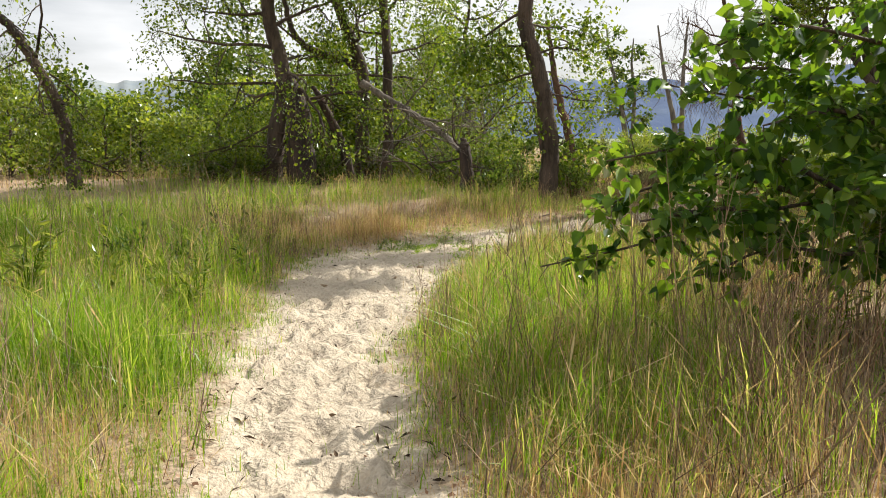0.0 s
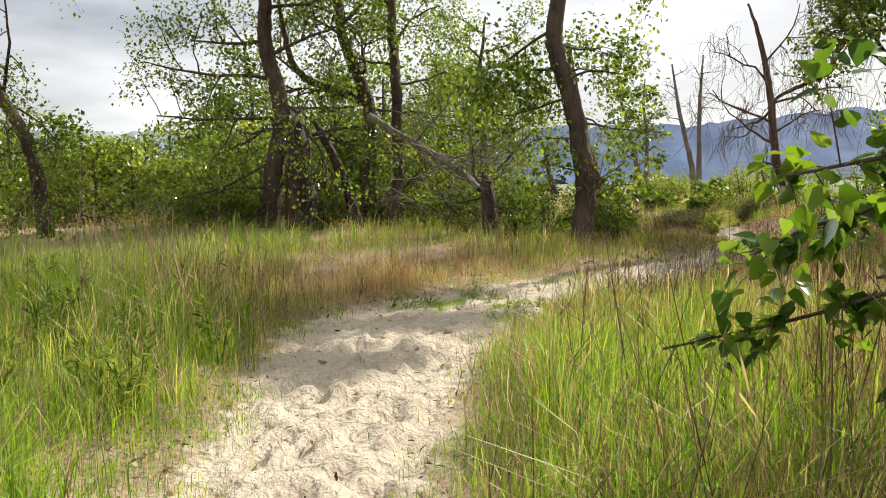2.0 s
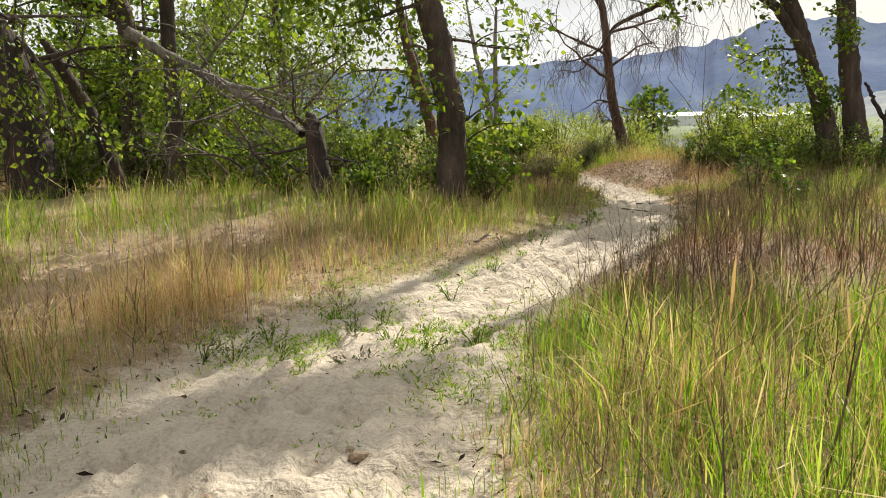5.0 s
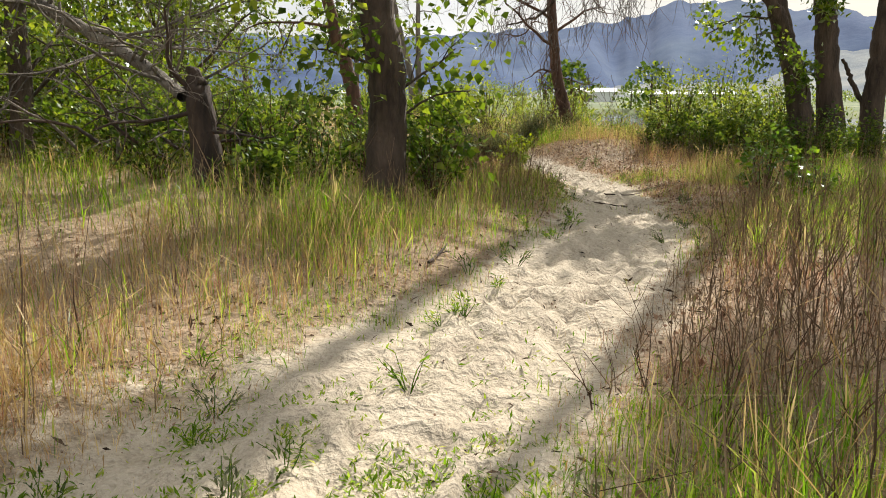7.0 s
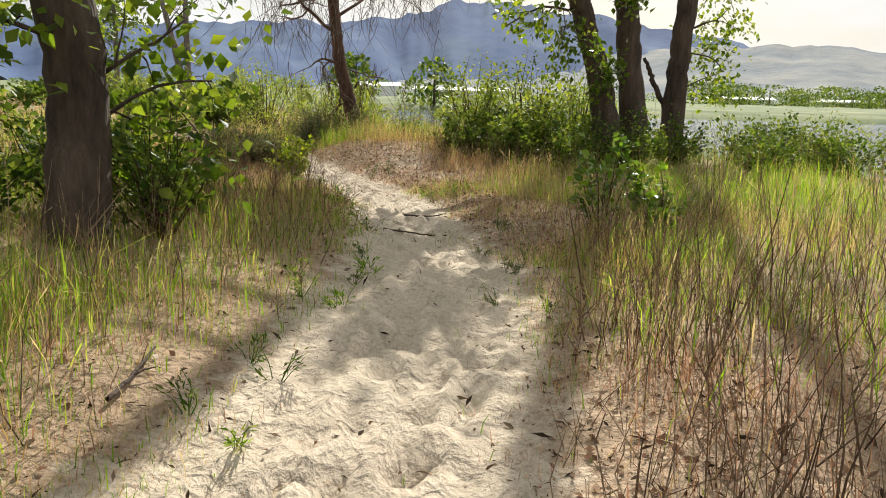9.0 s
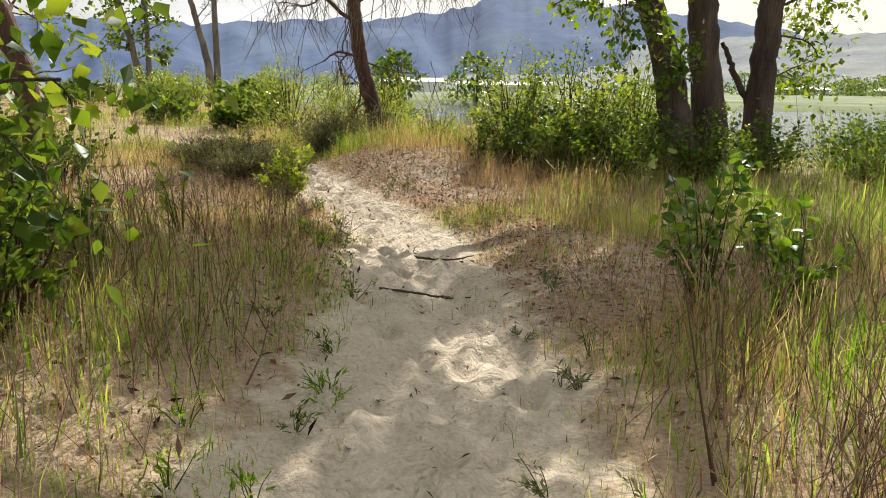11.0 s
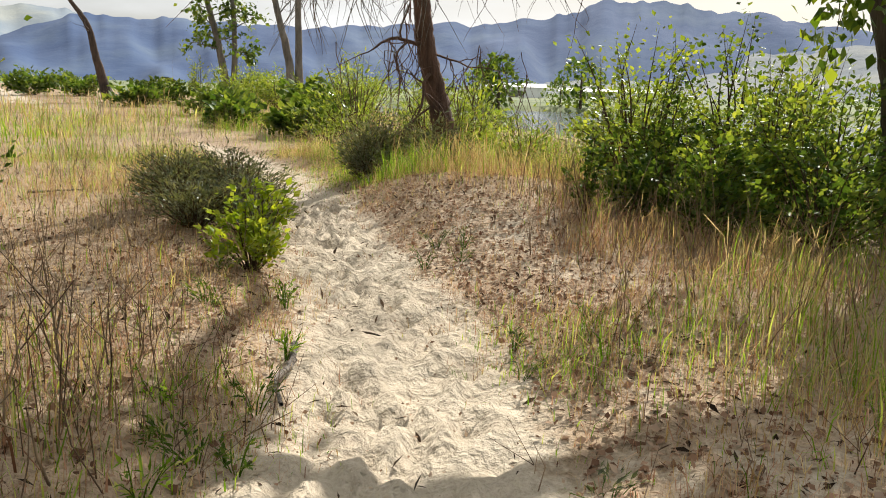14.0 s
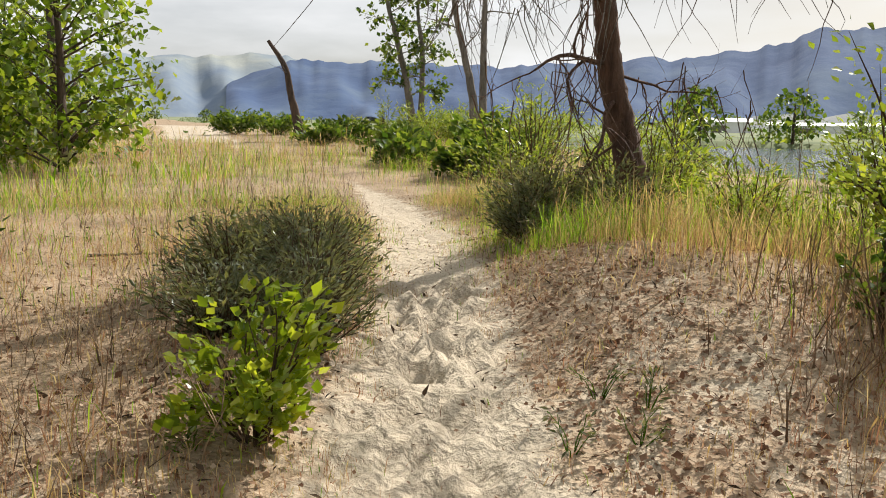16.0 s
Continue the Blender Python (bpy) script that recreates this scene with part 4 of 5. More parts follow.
# ---- shrubs ----
def shrub(name, label, x, y, h, w, mat, seed, leaf=.06, stems=14, per=16, shape=LEAF_KITE, stalk=M_WEED, low=0.15, category="shrub", group="", lift=1.0):
    """Many stems fanning from the foot, leaves along their upper parts."""
    r = np.random.default_rng(seed)
    z = gz(x, y)
    home = thing(name, x, y, z, label, category, group)
    t, pl, wy = Tubes(4), [], []
    single = stems <= 12
    for k in range(stems):
        a, e = r.random() * 2 * math.pi, math.sqrt(r.random())
        foot = np.array((math.cos(a), math.sin(a), 0)) * .12 * w * e
        foot[2] = gz(x + foot[0], y + foot[1]) - z - .02
        top = np.array((math.cos(a) * w * e, math.sin(a) * w * e, h * (.32 + .78 * r.random()) * (1 - .3 * e * e) * lift))
        mid = foot * .5 + top * .5 + .08 * w * r.normal(size=3) + (0, 0, .08 * h)
        pts, rad = curve_points([foot, mid, top], [.007 * (h + .3), .004 * (h + .3), .0015], 9)
        t.add(pts, rad)
        for u in r.random(per) ** .7 * (1 - low) + low:
            i = min(int(u * 8), 7)
            pl.append(pts[i] + (pts[i + 1] - pts[i]) * (u * 8 - i) + .10 * w * r.normal(size=3) * (1, 1, .8))
            wy.append((math.cos(a), math.sin(a), .8))
    if single:
        for v, f in zip(t.v, t.f):
            put("stem", mesh_from("stem", v, [f - f.min()], stalk, smooth=True), home)
    else:
        put("branchwork", t.mesh("branchwork", stalk), home)
    pl = np.array(pl)
    pl[:, 2] = np.maximum(pl[:, 2], .03)
    if shape is LEAF_HEART:
        kinds = [mesh_from("leaf", LEAF_HEART[0], LEAF_HEART[1], mat, np.full(9, v)) for v in (.15, .4, .6, .85)]
        for p, w in zip(pl, wy):
            leaf_ob = put("leaf", kinds[r.integers(4)], home)
            way = Vector(w) + Vector(r.normal(size=3) * .7) + Vector((0, 0, -.6))
            leaf_ob.matrix_local = Matrix.LocRotScale(Vector(p), way.to_track_quat("Y", "Z") @ Euler((0, r.normal() * .8, 0)).to_quaternion(), Vector((1, 1, 1)) * leaf * (.6 + .7 * r.random()))
        return home
    put("foliage", leaves_mesh("foliage", pl, np.array(wy), leaf * (.6 + .7 * r.random(len(pl))), mat, shape, r, .1), home)
    return home


shrub("lime_shrub", "bright yellow-green young shrub beside the path", 6.15, 21.5, .66, .36, M_LEAF_LIME, 201, .055, 24, 46)
for k, (x, y, h, w) in enumerate([(6.40, 22.5, .52, .40), (6.45, 23.2, .58, .45), (6.5, 24.0, .62, .5), (6.1, 24.5, .5, .5), (6.6, 24.9, .55, .45), (6.35, 25.8, .45, .5), (6.0, 23.6, .5, .45), (5.95, 22.6, .4, .4)]):
    shrub("sagebrush", "grey-green sagebrush at the path's edge", x, y, h, w, M_SAGE, 210 + k, .06, 90, 18, LEAF_SLIM, M_WEED, group="sagebrush by the path")
for k, (x, y, h, w) in enumerate([(8.95, 26.1, .95, .6), (9.5, 25.5, .8, .5), (8.6, 25.6, .6, .4)]):
    shrub("sagebrush", "tall blue-green sagebrush under the dead tree", x, y, h, w, M_SAGE, 220 + k, .09, 70, 26, LEAF_SLIM, M_WEED, group="sagebrush under the dead tree")
for k, (x, y, h, w) in enumerate([(9.7, 20.9, .75, .5), (10.4, 20.4, 1.1, .8), (10.9, 21.4, 1.6, .8), (10.1, 21.9, 1.15, .6), (11.3, 19.8, 1.0, .8), (10.5, 22.8, 2.0, .9), (12.4, 19.6, .7, .7), (11.5, 22.4, 2.1, .9), (10.2, 21.2, .9, .6), (9.5, 21.5, .5, .35), (11.6, 21.2, 1.5, .7)]):
    shrub("leafy_shrub", "dense dark green shrub below the cottonwoods", x, y, h, w, (M_LEAF_DARK, M_LEAF_DARK, M_WILLOW)[k % 3], 230 + k, .066, 36, 48, group="shrubs below the cottonwoods", low=.05)
shrub("leafy_shrub", "narrow dark green shrub at the edge of dry grass", 8.98, 21.6, .8, .2, M_LEAF_DARK, 249, .055, 12, 34)
for k, (x, y, h, w) in enumerate([(2.75, 16.7, 1.0, .5), (1.6, 16.9, .9, .5), (2.9, 17.6, .8, .5), (1.2, 17.6, 1.1, .6), (2.3, 17.5, 1.0, .5), (1.5, 18.6, 1.3, .8), (.1, 17.6, .8, .6), (3.0, 19.5, 1.1, .6), (3.3, 22.8, 1.0, .7), (4.1, 23.6, .9, .6)]):
    shrub("leafy_shrub", "leafy green shrub at the foot of a tree", x, y, h, w, M_LEAF_DARK, 250 + k, .065, 24, 36, group="shrubs round the leaning cottonwood")
for k, (x, y, h, w) in enumerate([(-5.6, 20.0, .8, .8), (-3.2, 21.9, .9, .6), (-.8, 21.8, 1.2, .9), (.2, 20.6, 1.2, .9), (-.7, 20.2, .9, .8), (.4, 22.5, 2.2, 1.2), (-5.2, 22.6, 2.0, 1.0)]):
    shrub("thicket_shrub", "tangled green shrub in the thicket", x, y, h, w, M_LEAF, 270 + k, .08, 36, 50, group="shrubs in the thicket")
for k, (x, y, h, w) in enumerate([(6.28, 15.76, 1.05, .42), (6.62, 15.45, .8, .36)]):
    shrub("cottonwood_sapling", "young cottonwood sapling with glossy heart-shaped leaves", x, y, h, w, M_LEAF_BIG, 290 + k, .065, 12, 26, LEAF_HEART, group="saplings by the path")
shrub("cottonwood_sapling", "thin leafy sapling beside the leaning cottonwood", 2.9, 17.0, 1.05, .35, M_LEAF_BIG, 296, .065, 7, 18, LEAF_HEART)
shrub("tall_herb", "tall green herb with pointed leaves in the grass", -4.0, 7.5, 1.05, .35, M_WILLOW, 297, .14, 10, 16, LEAF_SLIM, M_GREEN)
shrub("tall_herb", "green leafy stalks in dry weeds", 2.6, 5.2, .6, .25, M_WILLOW, 298, .12, 6, 12, LEAF_SLIM, M_GREEN)
herbs = np.random.default_rng(66)
for k in range(34):
    if k < 20:
        x, y = -3.0 + .8 * herbs.normal(), 8.0 + 1.7 * herbs.normal()
    elif k < 28:
        x, y = 3.9 + .6 * herbs.normal(), 17.4 + .9 * herbs.normal()
    else:
        x, y = 2.8 + .5 * herbs.normal(), 3.9 + .6 * herbs.normal()
    if float(off_path(np.array([x]), np.array([y]))[0]) < .35:
        continue
    shrub("leafy_weed", "tall leafy green weed among the grass", x, y, .45 + .35 * herbs.random(), .16, M_LEAF_DARK if k % 2 else M_WILLOW, 760 + k, .09, 5, 18, LEAF_SLIM, M_GREEN, category="weed", group="leafy weeds in the grass")
for k, (x, y, h, w) in enumerate([(14.3, 19.3, .9, .8), (15.2, 18.7, 1.0, .9), (13.7, 18.6, .6, .6), (16.0, 19.6, 1.1, .9), (12.9, 18.2, .5, .5), (14.6, 17.7, .8, .8)]):
    shrub("leafy_shrub", "low dark green shrub in lush grass", x, y, h, w, M_LEAF_DARK, 540 + k, .075, 30, 40, group="dark shrubs in the grass", low=.05)
# willows and brush along the bank
bank = np.random.default_rng(33)
for k in range(34):
    y = 24 + 44 * bank.random()
    x = float(np.interp(y, [20, 45, 75], [15.2, 17, 16])) + 3.2 * bank.normal() * .7 - 1.0
    sight = math.degrees(math.atan2(x - 6.2, y - 18.6))
    if abs(x - 10) < 1.6 and y < 28 or x < 10.5 or 29.5 < sight < 38.5:
        continue
    shrub("willow_shrub", "light green willow brush on the river bank", x, y, 1.2 + 1.3 * bank.random(), .8 + .5 * bank.random(), M_WILLOW, 300 + k, .11 + .002 * y, 26, 22, LEAF_SLIM, M_WEED, group="willow brush on the bank")
for k, (x, y, h, w) in enumerate([(11.3, 24.2, 1.4, .7), (10.7, 25.2, 1.1, .6), (12.4, 24.6, 1.4, .7), (10.9, 27.6, 1.5, .8), (12.9, 26.0, 1.5, .8), (11.4, 29.6, 1.7, .9), (9.9, 29.5, 1.1, .8), (10.2, 32, 1.1, .9), (13.6, 23.4, 1.6, .8), (14.2, 21.8, 1.0, .8), (15.4, 20.4, 1.0, .9), (14.8, 18.6, .9, .9), (16.2, 17.6, 1.1, 1.0), (16.8, 19.2, 1.2, 1.0)]):
    shrub("willow_shrub", "light green willow sprigs near the water", x, y, h, w, M_WILLOW, 340 + k, .10, 22, 26, LEAF_SLIM, M_WEED, group="willow sprigs near the water")
for k, (x, y, h, w) in enumerate([(10.8, 36, .9, .9), (10.4, 42, 1.0, 1.1), (11, 48, 1.2, 1.3), (8.8, 55, 1.2, 1.3), (10.5, 60, 1.2, 1.5), (7.2, 70, 1.4, 1.8), (10, 40, .7, .8), (12, 38, 1.4, 1.2), (4.5, 72, 1.5, 1.8)]):
    shrub("bank_shrub", "low green shrub above the bank", x, y, h, w, M_LEAF_DARK, 360 + k, .16 + .002 * y, 30, 26, group="low shrubs above the bank")


for k, (x, y, h, w) in enumerate([(10.6, 25.2, .55, .45), (10.3, 24.6, .45, .4), (11.1, 25.8, .6, .5), (10.9, 24.2, .5, .4), (11.7, 25.2, .6, .5), (10.9, 26.6, .6, .5), (11.5, 27.4, .7, .6)]):
    shrub("yellow_sprigs", "low yellow-green leafy sprigs in the tall grass", x, y, h, w, M_LEAF_LIME, 380 + k, .07, 26, 26, LEAF_SLIM, M_GREEN, group="yellow-green sprigs by the bank")
for k, (x, y, h, w) in enumerate([(-6.4, 20.4, 1.0, .9), (-5.3, 21.0, 1.5, .9), (-4.9, 19.9, .9, .7), (-3.0, 20.6, 1.0, .6), (-1.9, 22.4, 1.3, .8), (-.2, 19.6, 1.1, .8), (.9, 18.4, 1.2, .7), (1.2, 20.0, 1.1, .8), (-.9, 23.4, 2.4, 1.1), (-3.8, 23.6, 2.6, 1.2), (1.6, 22.6, 1.3, .9), (1.0, 16.6, .5, .4)]):
    shrub("thicket_shrub", "dense green and brown brush among the trunks", x, y, h, w, (M_LEAF, M_LEAF_DARK)[k % 2], 560 + k, .075, 36, 40, group="brush among the trunks", low=.05)


def brush_pile(x, y, wide, high, n, seed, label):
    """Dead branches heaped and tangled on the ground."""
    r = np.random.default_rng(seed)
    z = gz(x, y)
    home = thing("brush_pile", x, y, z, label, "branches")
    for k in range(n):
        a, t, tips = r.random() * 2 * math.pi, Tubes(4), []
        e = wide * .55 * math.sqrt(r.random())
        p = np.array((math.cos(a) * e, math.sin(a) * e * .6, .03 + .3 * high * r.random()))
        b = r.random() * 2 * math.pi
        spread(t, p, (math.cos(b), math.sin(b) * .6, .15 + .6 * high * r.random()), wide * (.5 + .6 * r.random()), .020, 2, tips, r, .16, .45, (4, 4))
        tagged(put("limb", t.mesh("limb", (M_ROT, M_DEAD)[k % 2]), home), kind="stuff")
    return home


brush_pile(-5.3, 20.0, 1.8, .9, 9, 801, "heap of dark dead branches at the thicket's edge")
brush_pile(-6.9, 20.3, 1.5, .6, 6, 802, "low tangle of dead branches in the meadow grass")
brush_pile(-3.2, 20.5, 1.2, 1.3, 7, 803, "tangle of dead branches between dark trunks")
brush_pile(.0, 17.5, 1.5, 1.5, 12, 804, "grey tangle of brittle dead twigs under a fallen limb")


# ---- woods further off ----
def far_tree(x, y, h, w, mat, seed, leaf, n, label, name="far_tree", group="", low=.02):
    """A tree some way off: trunk, limbs and a crown of leaf clumps with gaps."""
    r = np.random.default_rng(seed)
    z = gz(x, y)
    home = thing(name, x, y, z, label, "tree", group)
    put("trunk", Tubes(6).add([(0, 0, -.1), (.05 * h * r.normal() * .3, .02, h * .45), (0, 0, h * .85)], [.022 * h, .015 * h, .005 * h]).mesh("trunk", M_BARK), home)
    pl, t = [], Tubes(4)
    clumps = 44
    for k in range(clumps):
        u = r.random() ** 1.15
        a = r.random() * 2 * math.pi
        reach = w * (1 - .75 * u ** 1.6) * r.random() ** .45
        c = np.array((math.cos(a) * reach, math.sin(a) * reach, h * (low + .04 + (.92 - low) * u)))
        t.add([(0, 0, max(c[2] - reach * .6, .05)), c * (.6, .6, .92), c], [.010 * h * .5, .006 * h * .5, .002 * h])
        pl.append(c + r.normal(size=(n // clumps, 3)) * (w * .17, w * .17, h * .05))
    put("branchwork", t.mesh("branchwork", M_BARK), home)
    pl = np.concatenate(pl)
    pl[:, 2] = np.maximum(pl[:, 2], .1)
    put("crown", leaves_mesh("crown", pl, r.normal(size=pl.shape) * .4, leaf * (.6 + .8 * r.random(len(pl))), mat, LEAF_KITE, r), home)


wood = np.random.default_rng(44)
for k in range(30):
    a = radians(-36 + 36 * (k + wood.random()) / 30)
    d = 33 + 7 * wood.random()
    far_tree(math.sin(a) * d, math.cos(a) * d, 2.0 + 1.9 * wood.random(), 1.7 + .9 * wood.random(), (M_WILLOW, M_LEAF, M_WILLOW)[k % 3], 400 + k, .19, 1300, "bushy light green tree at the edge of the meadow", group="bushes at the edge of the meadow")
for k in range(26):
    a = radians(-36 + 34 * (k + wood.random()) / 26)
    d = 48 + 22 * wood.random()
    far_tree(math.sin(a) * d, math.cos(a) * d, 4.2 + 2.6 * wood.random(), 2.4 + 1.4 * wood.random(), (M_LEAF, M_WILLOW, M_LEAF_DARK)[k % 3], 500 + k, .30, 1000, "leafy green tree behind the meadow", group="trees behind the meadow")
for k, (x, y, h, w) in enumerate([(-.5, 36, 6.5, 2.4), (1.8, 38, 6, 2.2), (-2.7, 33, 6.5, 2.4), (0.6, 43, 8, 2.6), (-4.6, 33, 6, 2.6), (-5.5, 40, 6.5, 2.6)]):
    far_tree(x, y, h, w, M_LEAF, 460 + k, .21, 2400, "tall leafy cottonwood at the meadow's edge", group="cottonwoods at the meadow's edge")
far_tree(-13.5, 56, 11, 3.0, M_LEAF_DARK, 470, .3, 2600, "tall dark tree behind the meadow", low=.2)
far_tree(-17, 60, 9.5, 3.2, M_LEAF_DARK, 471, .3, 2600, "tall dark tree behind the meadow", low=.2)


# ---- far bank ----
def far_bank():
    az = np.radians(np.linspace(-40, 130, 120))
    near = 165 + 14 * np.sin(az * 5) + 40 * np.clip(np.degrees(az) - 45, 0, 60) / 60
    rows = []
    for k, (dd, zz) in enumerate([(0, WATER_Z - .3), (3, WATER_Z + .8), (60, WATER_Z + 1.6), (500, 1.5), (1150, 6.0)]):
        rad = near + dd
        rows.append(np.stack([np.sin(az) * rad, np.cos(az) * rad, np.full(az.shape, zz)], 1))
    m = len(az)
    i, j = np.meshgrid(np.arange(4), np.arange(m - 1), indexing="ij")
    i, j = i.ravel(), j.ravel()
    q = np.stack([i * m + j, i * m + j + 1, (i + 1) * m + j + 1, (i + 1) * m + j], 1)
    tagged(put("ground_far_bank", mesh_from("ground_far_bank", np.concatenate(rows), [q], M_FAR_BANK, smooth=True)), "green and tan meadow on the far bank", "ground", kind="structure")


far_bank()
fb = np.random.default_rng(55)


def bank_tree(a, d, h, w, mat, k, label="round dark tree on the far bank"):
    a = radians(a)
    x, y = math.sin(a) * d, math.cos(a) * d
    r = np.random.default_rng(600 + k)
    home = thing("far_tree", x, y, WATER_Z + 1.0, label, "tree", "trees on the far bank")
    put("trunk", Tubes(5).add([(0, 0, -1), (0, 0, h * .5), (0, 0, h * .8)], [.04 * h, .03 * h, .01 * h]).mesh("trunk", M_BARK), home)
    n = 380
    u = r.random(n)
    b = r.random(n) * 2 * math.pi
    rr = w * (.35 + .65 * np.sin(np.pi * np.clip(u * .95 + .08, 0, 1)) ** .6) * r.random(n) ** .4 * (1 + .25 * np.sin(b * 3 + u * 9 + k))
    pl = np.stack([np.cos(b) * rr, np.sin(b) * rr, h * (.03 + u)], 1)
    put("crown", leaves_mesh("crown", pl, r.normal(size=pl.shape) * .5, h * .12 * (.6 + .8 * r.random(n)), mat, LEAF_KITE, r), home)


for k, (a, d, h, w) in enumerate([(29.2, 172, 9.5, 4.2), (28.2, 176, 7, 4), (34.4, 170, 8.5, 5.2), (33.2, 178, 5, 4)]):
    bank_tree(a, d, h, w, M_LEAF_DARK, k)
for k in range(70):
    bank_tree(-30 + 105 * fb.random(), 200 + 330 * fb.random(), 3 + 5 * fb.random(), 3 + 5 * fb.random(), (M_LEAF_DARK, M_LEAF, M_WILLOW)[k % 3], 10 + k, "small tree in the far meadow")


for k in range(26):
    bank_tree(50 + 18 * fb.random(), 380 + 130 * fb.random(), 7 + 5 * fb.random(), 7 + 7 * fb.random(), M_LEAF_DARK, 90 + k, "dark grove on the far bank")


def shed(a, d, w, dp, h, label):
    """A long low building across the river with a shallow gable roof and a door."""
    a = radians(a)
    x, y = math.sin(a) * d, math.cos(a) * d
    home = thing("shed", x, y, WATER_Z + 1.6, label, "building", "sheds across the river")
    home.rotation_euler = (0, 0, -a)
    bm = bmesh.new()
    bmesh.ops.create_cube(bm, size=1, matrix=Matrix.Translation((0, 0, h / 2)) @ Matrix.Diagonal((w, dp, h, 1)))
    me = bpy.data.meshes.new("wall")
    bm.to_mesh(me)
    bm.free()
    me.materials.append(M_WHITE)
    shed_wall = put("wall", me, home)
    v = [(-w * .52, -dp * .55, h), (w * .52, -dp * .55, h), (w * .52, 0, h * 1.35), (-w * .52, 0, h * 1.35), (w * .52, dp * .55, h), (-w * .52, dp * .55, h)]
    put("roof", mesh_from("roof", v, [np.array([(0, 1, 2, 3), (3, 2, 4, 5)])], M_WHITE), home)
    put("door", mesh_from("door", [(-w * .1, -dp * .5 - .05, 0), (w * .1, -dp * .5 - .05, 0), (w * .1, -dp * .5 - .05, h * .7), (-w * .1, -dp * .5 - .05, h * .7)], [np.array([(0, 1, 2, 3)])], M_BARK_GREY), shed_wall)


for a, d, w, dp, h in [(31.0, 330, 22, 10, 4.2), (36.3, 380, 30, 12, 3.6), (56, 420, 30, 12, 3.2), (62, 430, 22, 12, 3), (39.5, 420, 18, 10, 4), (14.5, 430, 14, 10, 4)]:
    shed(a, d, w, dp, h, "long low pale shed across the river")


# ---- meadow grasses ----
ZONES = []


def zone(x, y, sx, sy, green, gold, red, weed, height, dense):
    """A patch of the meadow: how much of each grass, how tall and how dense."""
    ZONES.append((x, y, sx, sy, green, gold, red, weed, height, dense))


zone(-4.5, 5.0, 3.2, 4.6, 1.0, .12, .02, .05, .52, 1.3)      # lush grass before the thicket
zone(-2.6, 9.4, 1.1, 1.5, .9, .25, .05, .3, .66, 1.3)
zone(-2.3, 3.3, .8, .8, .7, .8, .1, .2, .36, 1.3)
zone(-6, 15, 4, 3.0, 1.0, .12, .05, .05, .50, 1.1)
zone(-2.2, 13.2, 1.9, 1.9, .0, 1.2, .1, .05, .40, 1.4)      # golden patch
zone(-.3, 13.8, .9, 1.3, .12, .8, .45, .1, .40, 1.0)
zone(-1.0, 18.4, 2.5, 1.8, .8, .6, .1, .1, .42, .9)
zone(-9, 25, 7, 4, .06, 1.0, .35, .1, .5, .8)
zone(1.1, 15.0, 1.0, 1.0, .6, .8, .3, .2, .42, 1.1)
zone(.7, 2.6, .8, 1.6, .55, .7, .2, .15, .34, 1.3)          # right of the path, first stretch
zone(.7, 5.4, .9, 1.6, .9, .5, .1, .15, .40, 1.3)
zone(1.0, 8.0, 1.3, 2.0, 1.0, .4, .02, .10, .40, 1.4)
zone(2.4, 9.6, 1.6, 1.6, .75, .7, .15, .25, .42, 1.2)
zone(3.0, 4.5, 1.3, 2.5, .25, .35, .5, .9, .55, 1.0)         # brown weeds under the branch
zone(3.2, 11.7, 1.1, 1.1, .03, .2, 1.0, 1.4, .30, .62)       # reddish weeds
zone(3.9, 12.9, .8, .6, .02, .2, 1.0, .6, .28, .6)
zone(5.0, 13.2, 1.3, 1.0, .6, .45, .6, .9, .38, .95)
zone(7.0, 14.6, 1.4, 1.2, .8, .5, .5, .5, .38, .9)
zone(11, 17.5, 4, 2.0, 1.0, .45, .15, .15, .42, 1.1)
zone(9.0, 18.4, 1.0, 1.1, .35, .7, .9, .3, .34, 1.1)
zone(9.3, 20.3, .8, .9, .35, 1.0, .6, .1, .34, 1.2)
zone(6.9, 17.0, 1.2, 1.5, .04, .3, 1.0, .08, .11, .42)
zone(1.0, 12.9, .8, .7, .7, .4, .2, .1, .14, .30)
zone(1.9, 14.4, .8, .7, .6, .6, .6, .3, .20, .6)
zone(2.5, 16.0, .9, .9, .7, .6, .4, .4, .30, .9)
zone(3.7, 17.3, 1.0, 1.3, .8, .5, .5, .6, .36, .95)
zone(4.5, 19.0, 1.2, 1.5, .45, .5, .8, .5, .26, .8)
zone(4.9, 21.6, 1.6, 2.3, .12, .7, 1.0, .3, .15, .6)
zone(2.4, 22, 1.8, 3, 1.1, .6, .3, .25, .40, .9)
zone(5.0, 26.5, 2.2, 2.6, .35, .8, .7, .3, .22, .6)
zone(7.9, 21.8, .8, 2.0, .03, .35, 1.0, .05, .10, .42)       # leaf litter bank
zone(9.6, 22.6, .8, 1.5, .12, 1.0, .7, .1, .28, .8)
zone(10.4, 24.4, 1.2, 1.0, .15, 1.0, .2, .1, .46, 1.2)
zone(8.9, 20.9, .6, 1.1, .08, .5, 1.0, .7, .34, 1.3)
zone(9.0, 29, 1.5, 2.5, .4, .9, .4, .2, .32, .7)
zone(4, 36, 5, 7, .9, .7, .3, .2, .40, 1.0)
zone(14, 28, 4, 8, .9, .4, .1, .1, .45, .9)
zone(0, 50, 12, 12, .4, 1.0, .25, .15, .60, 1.0)


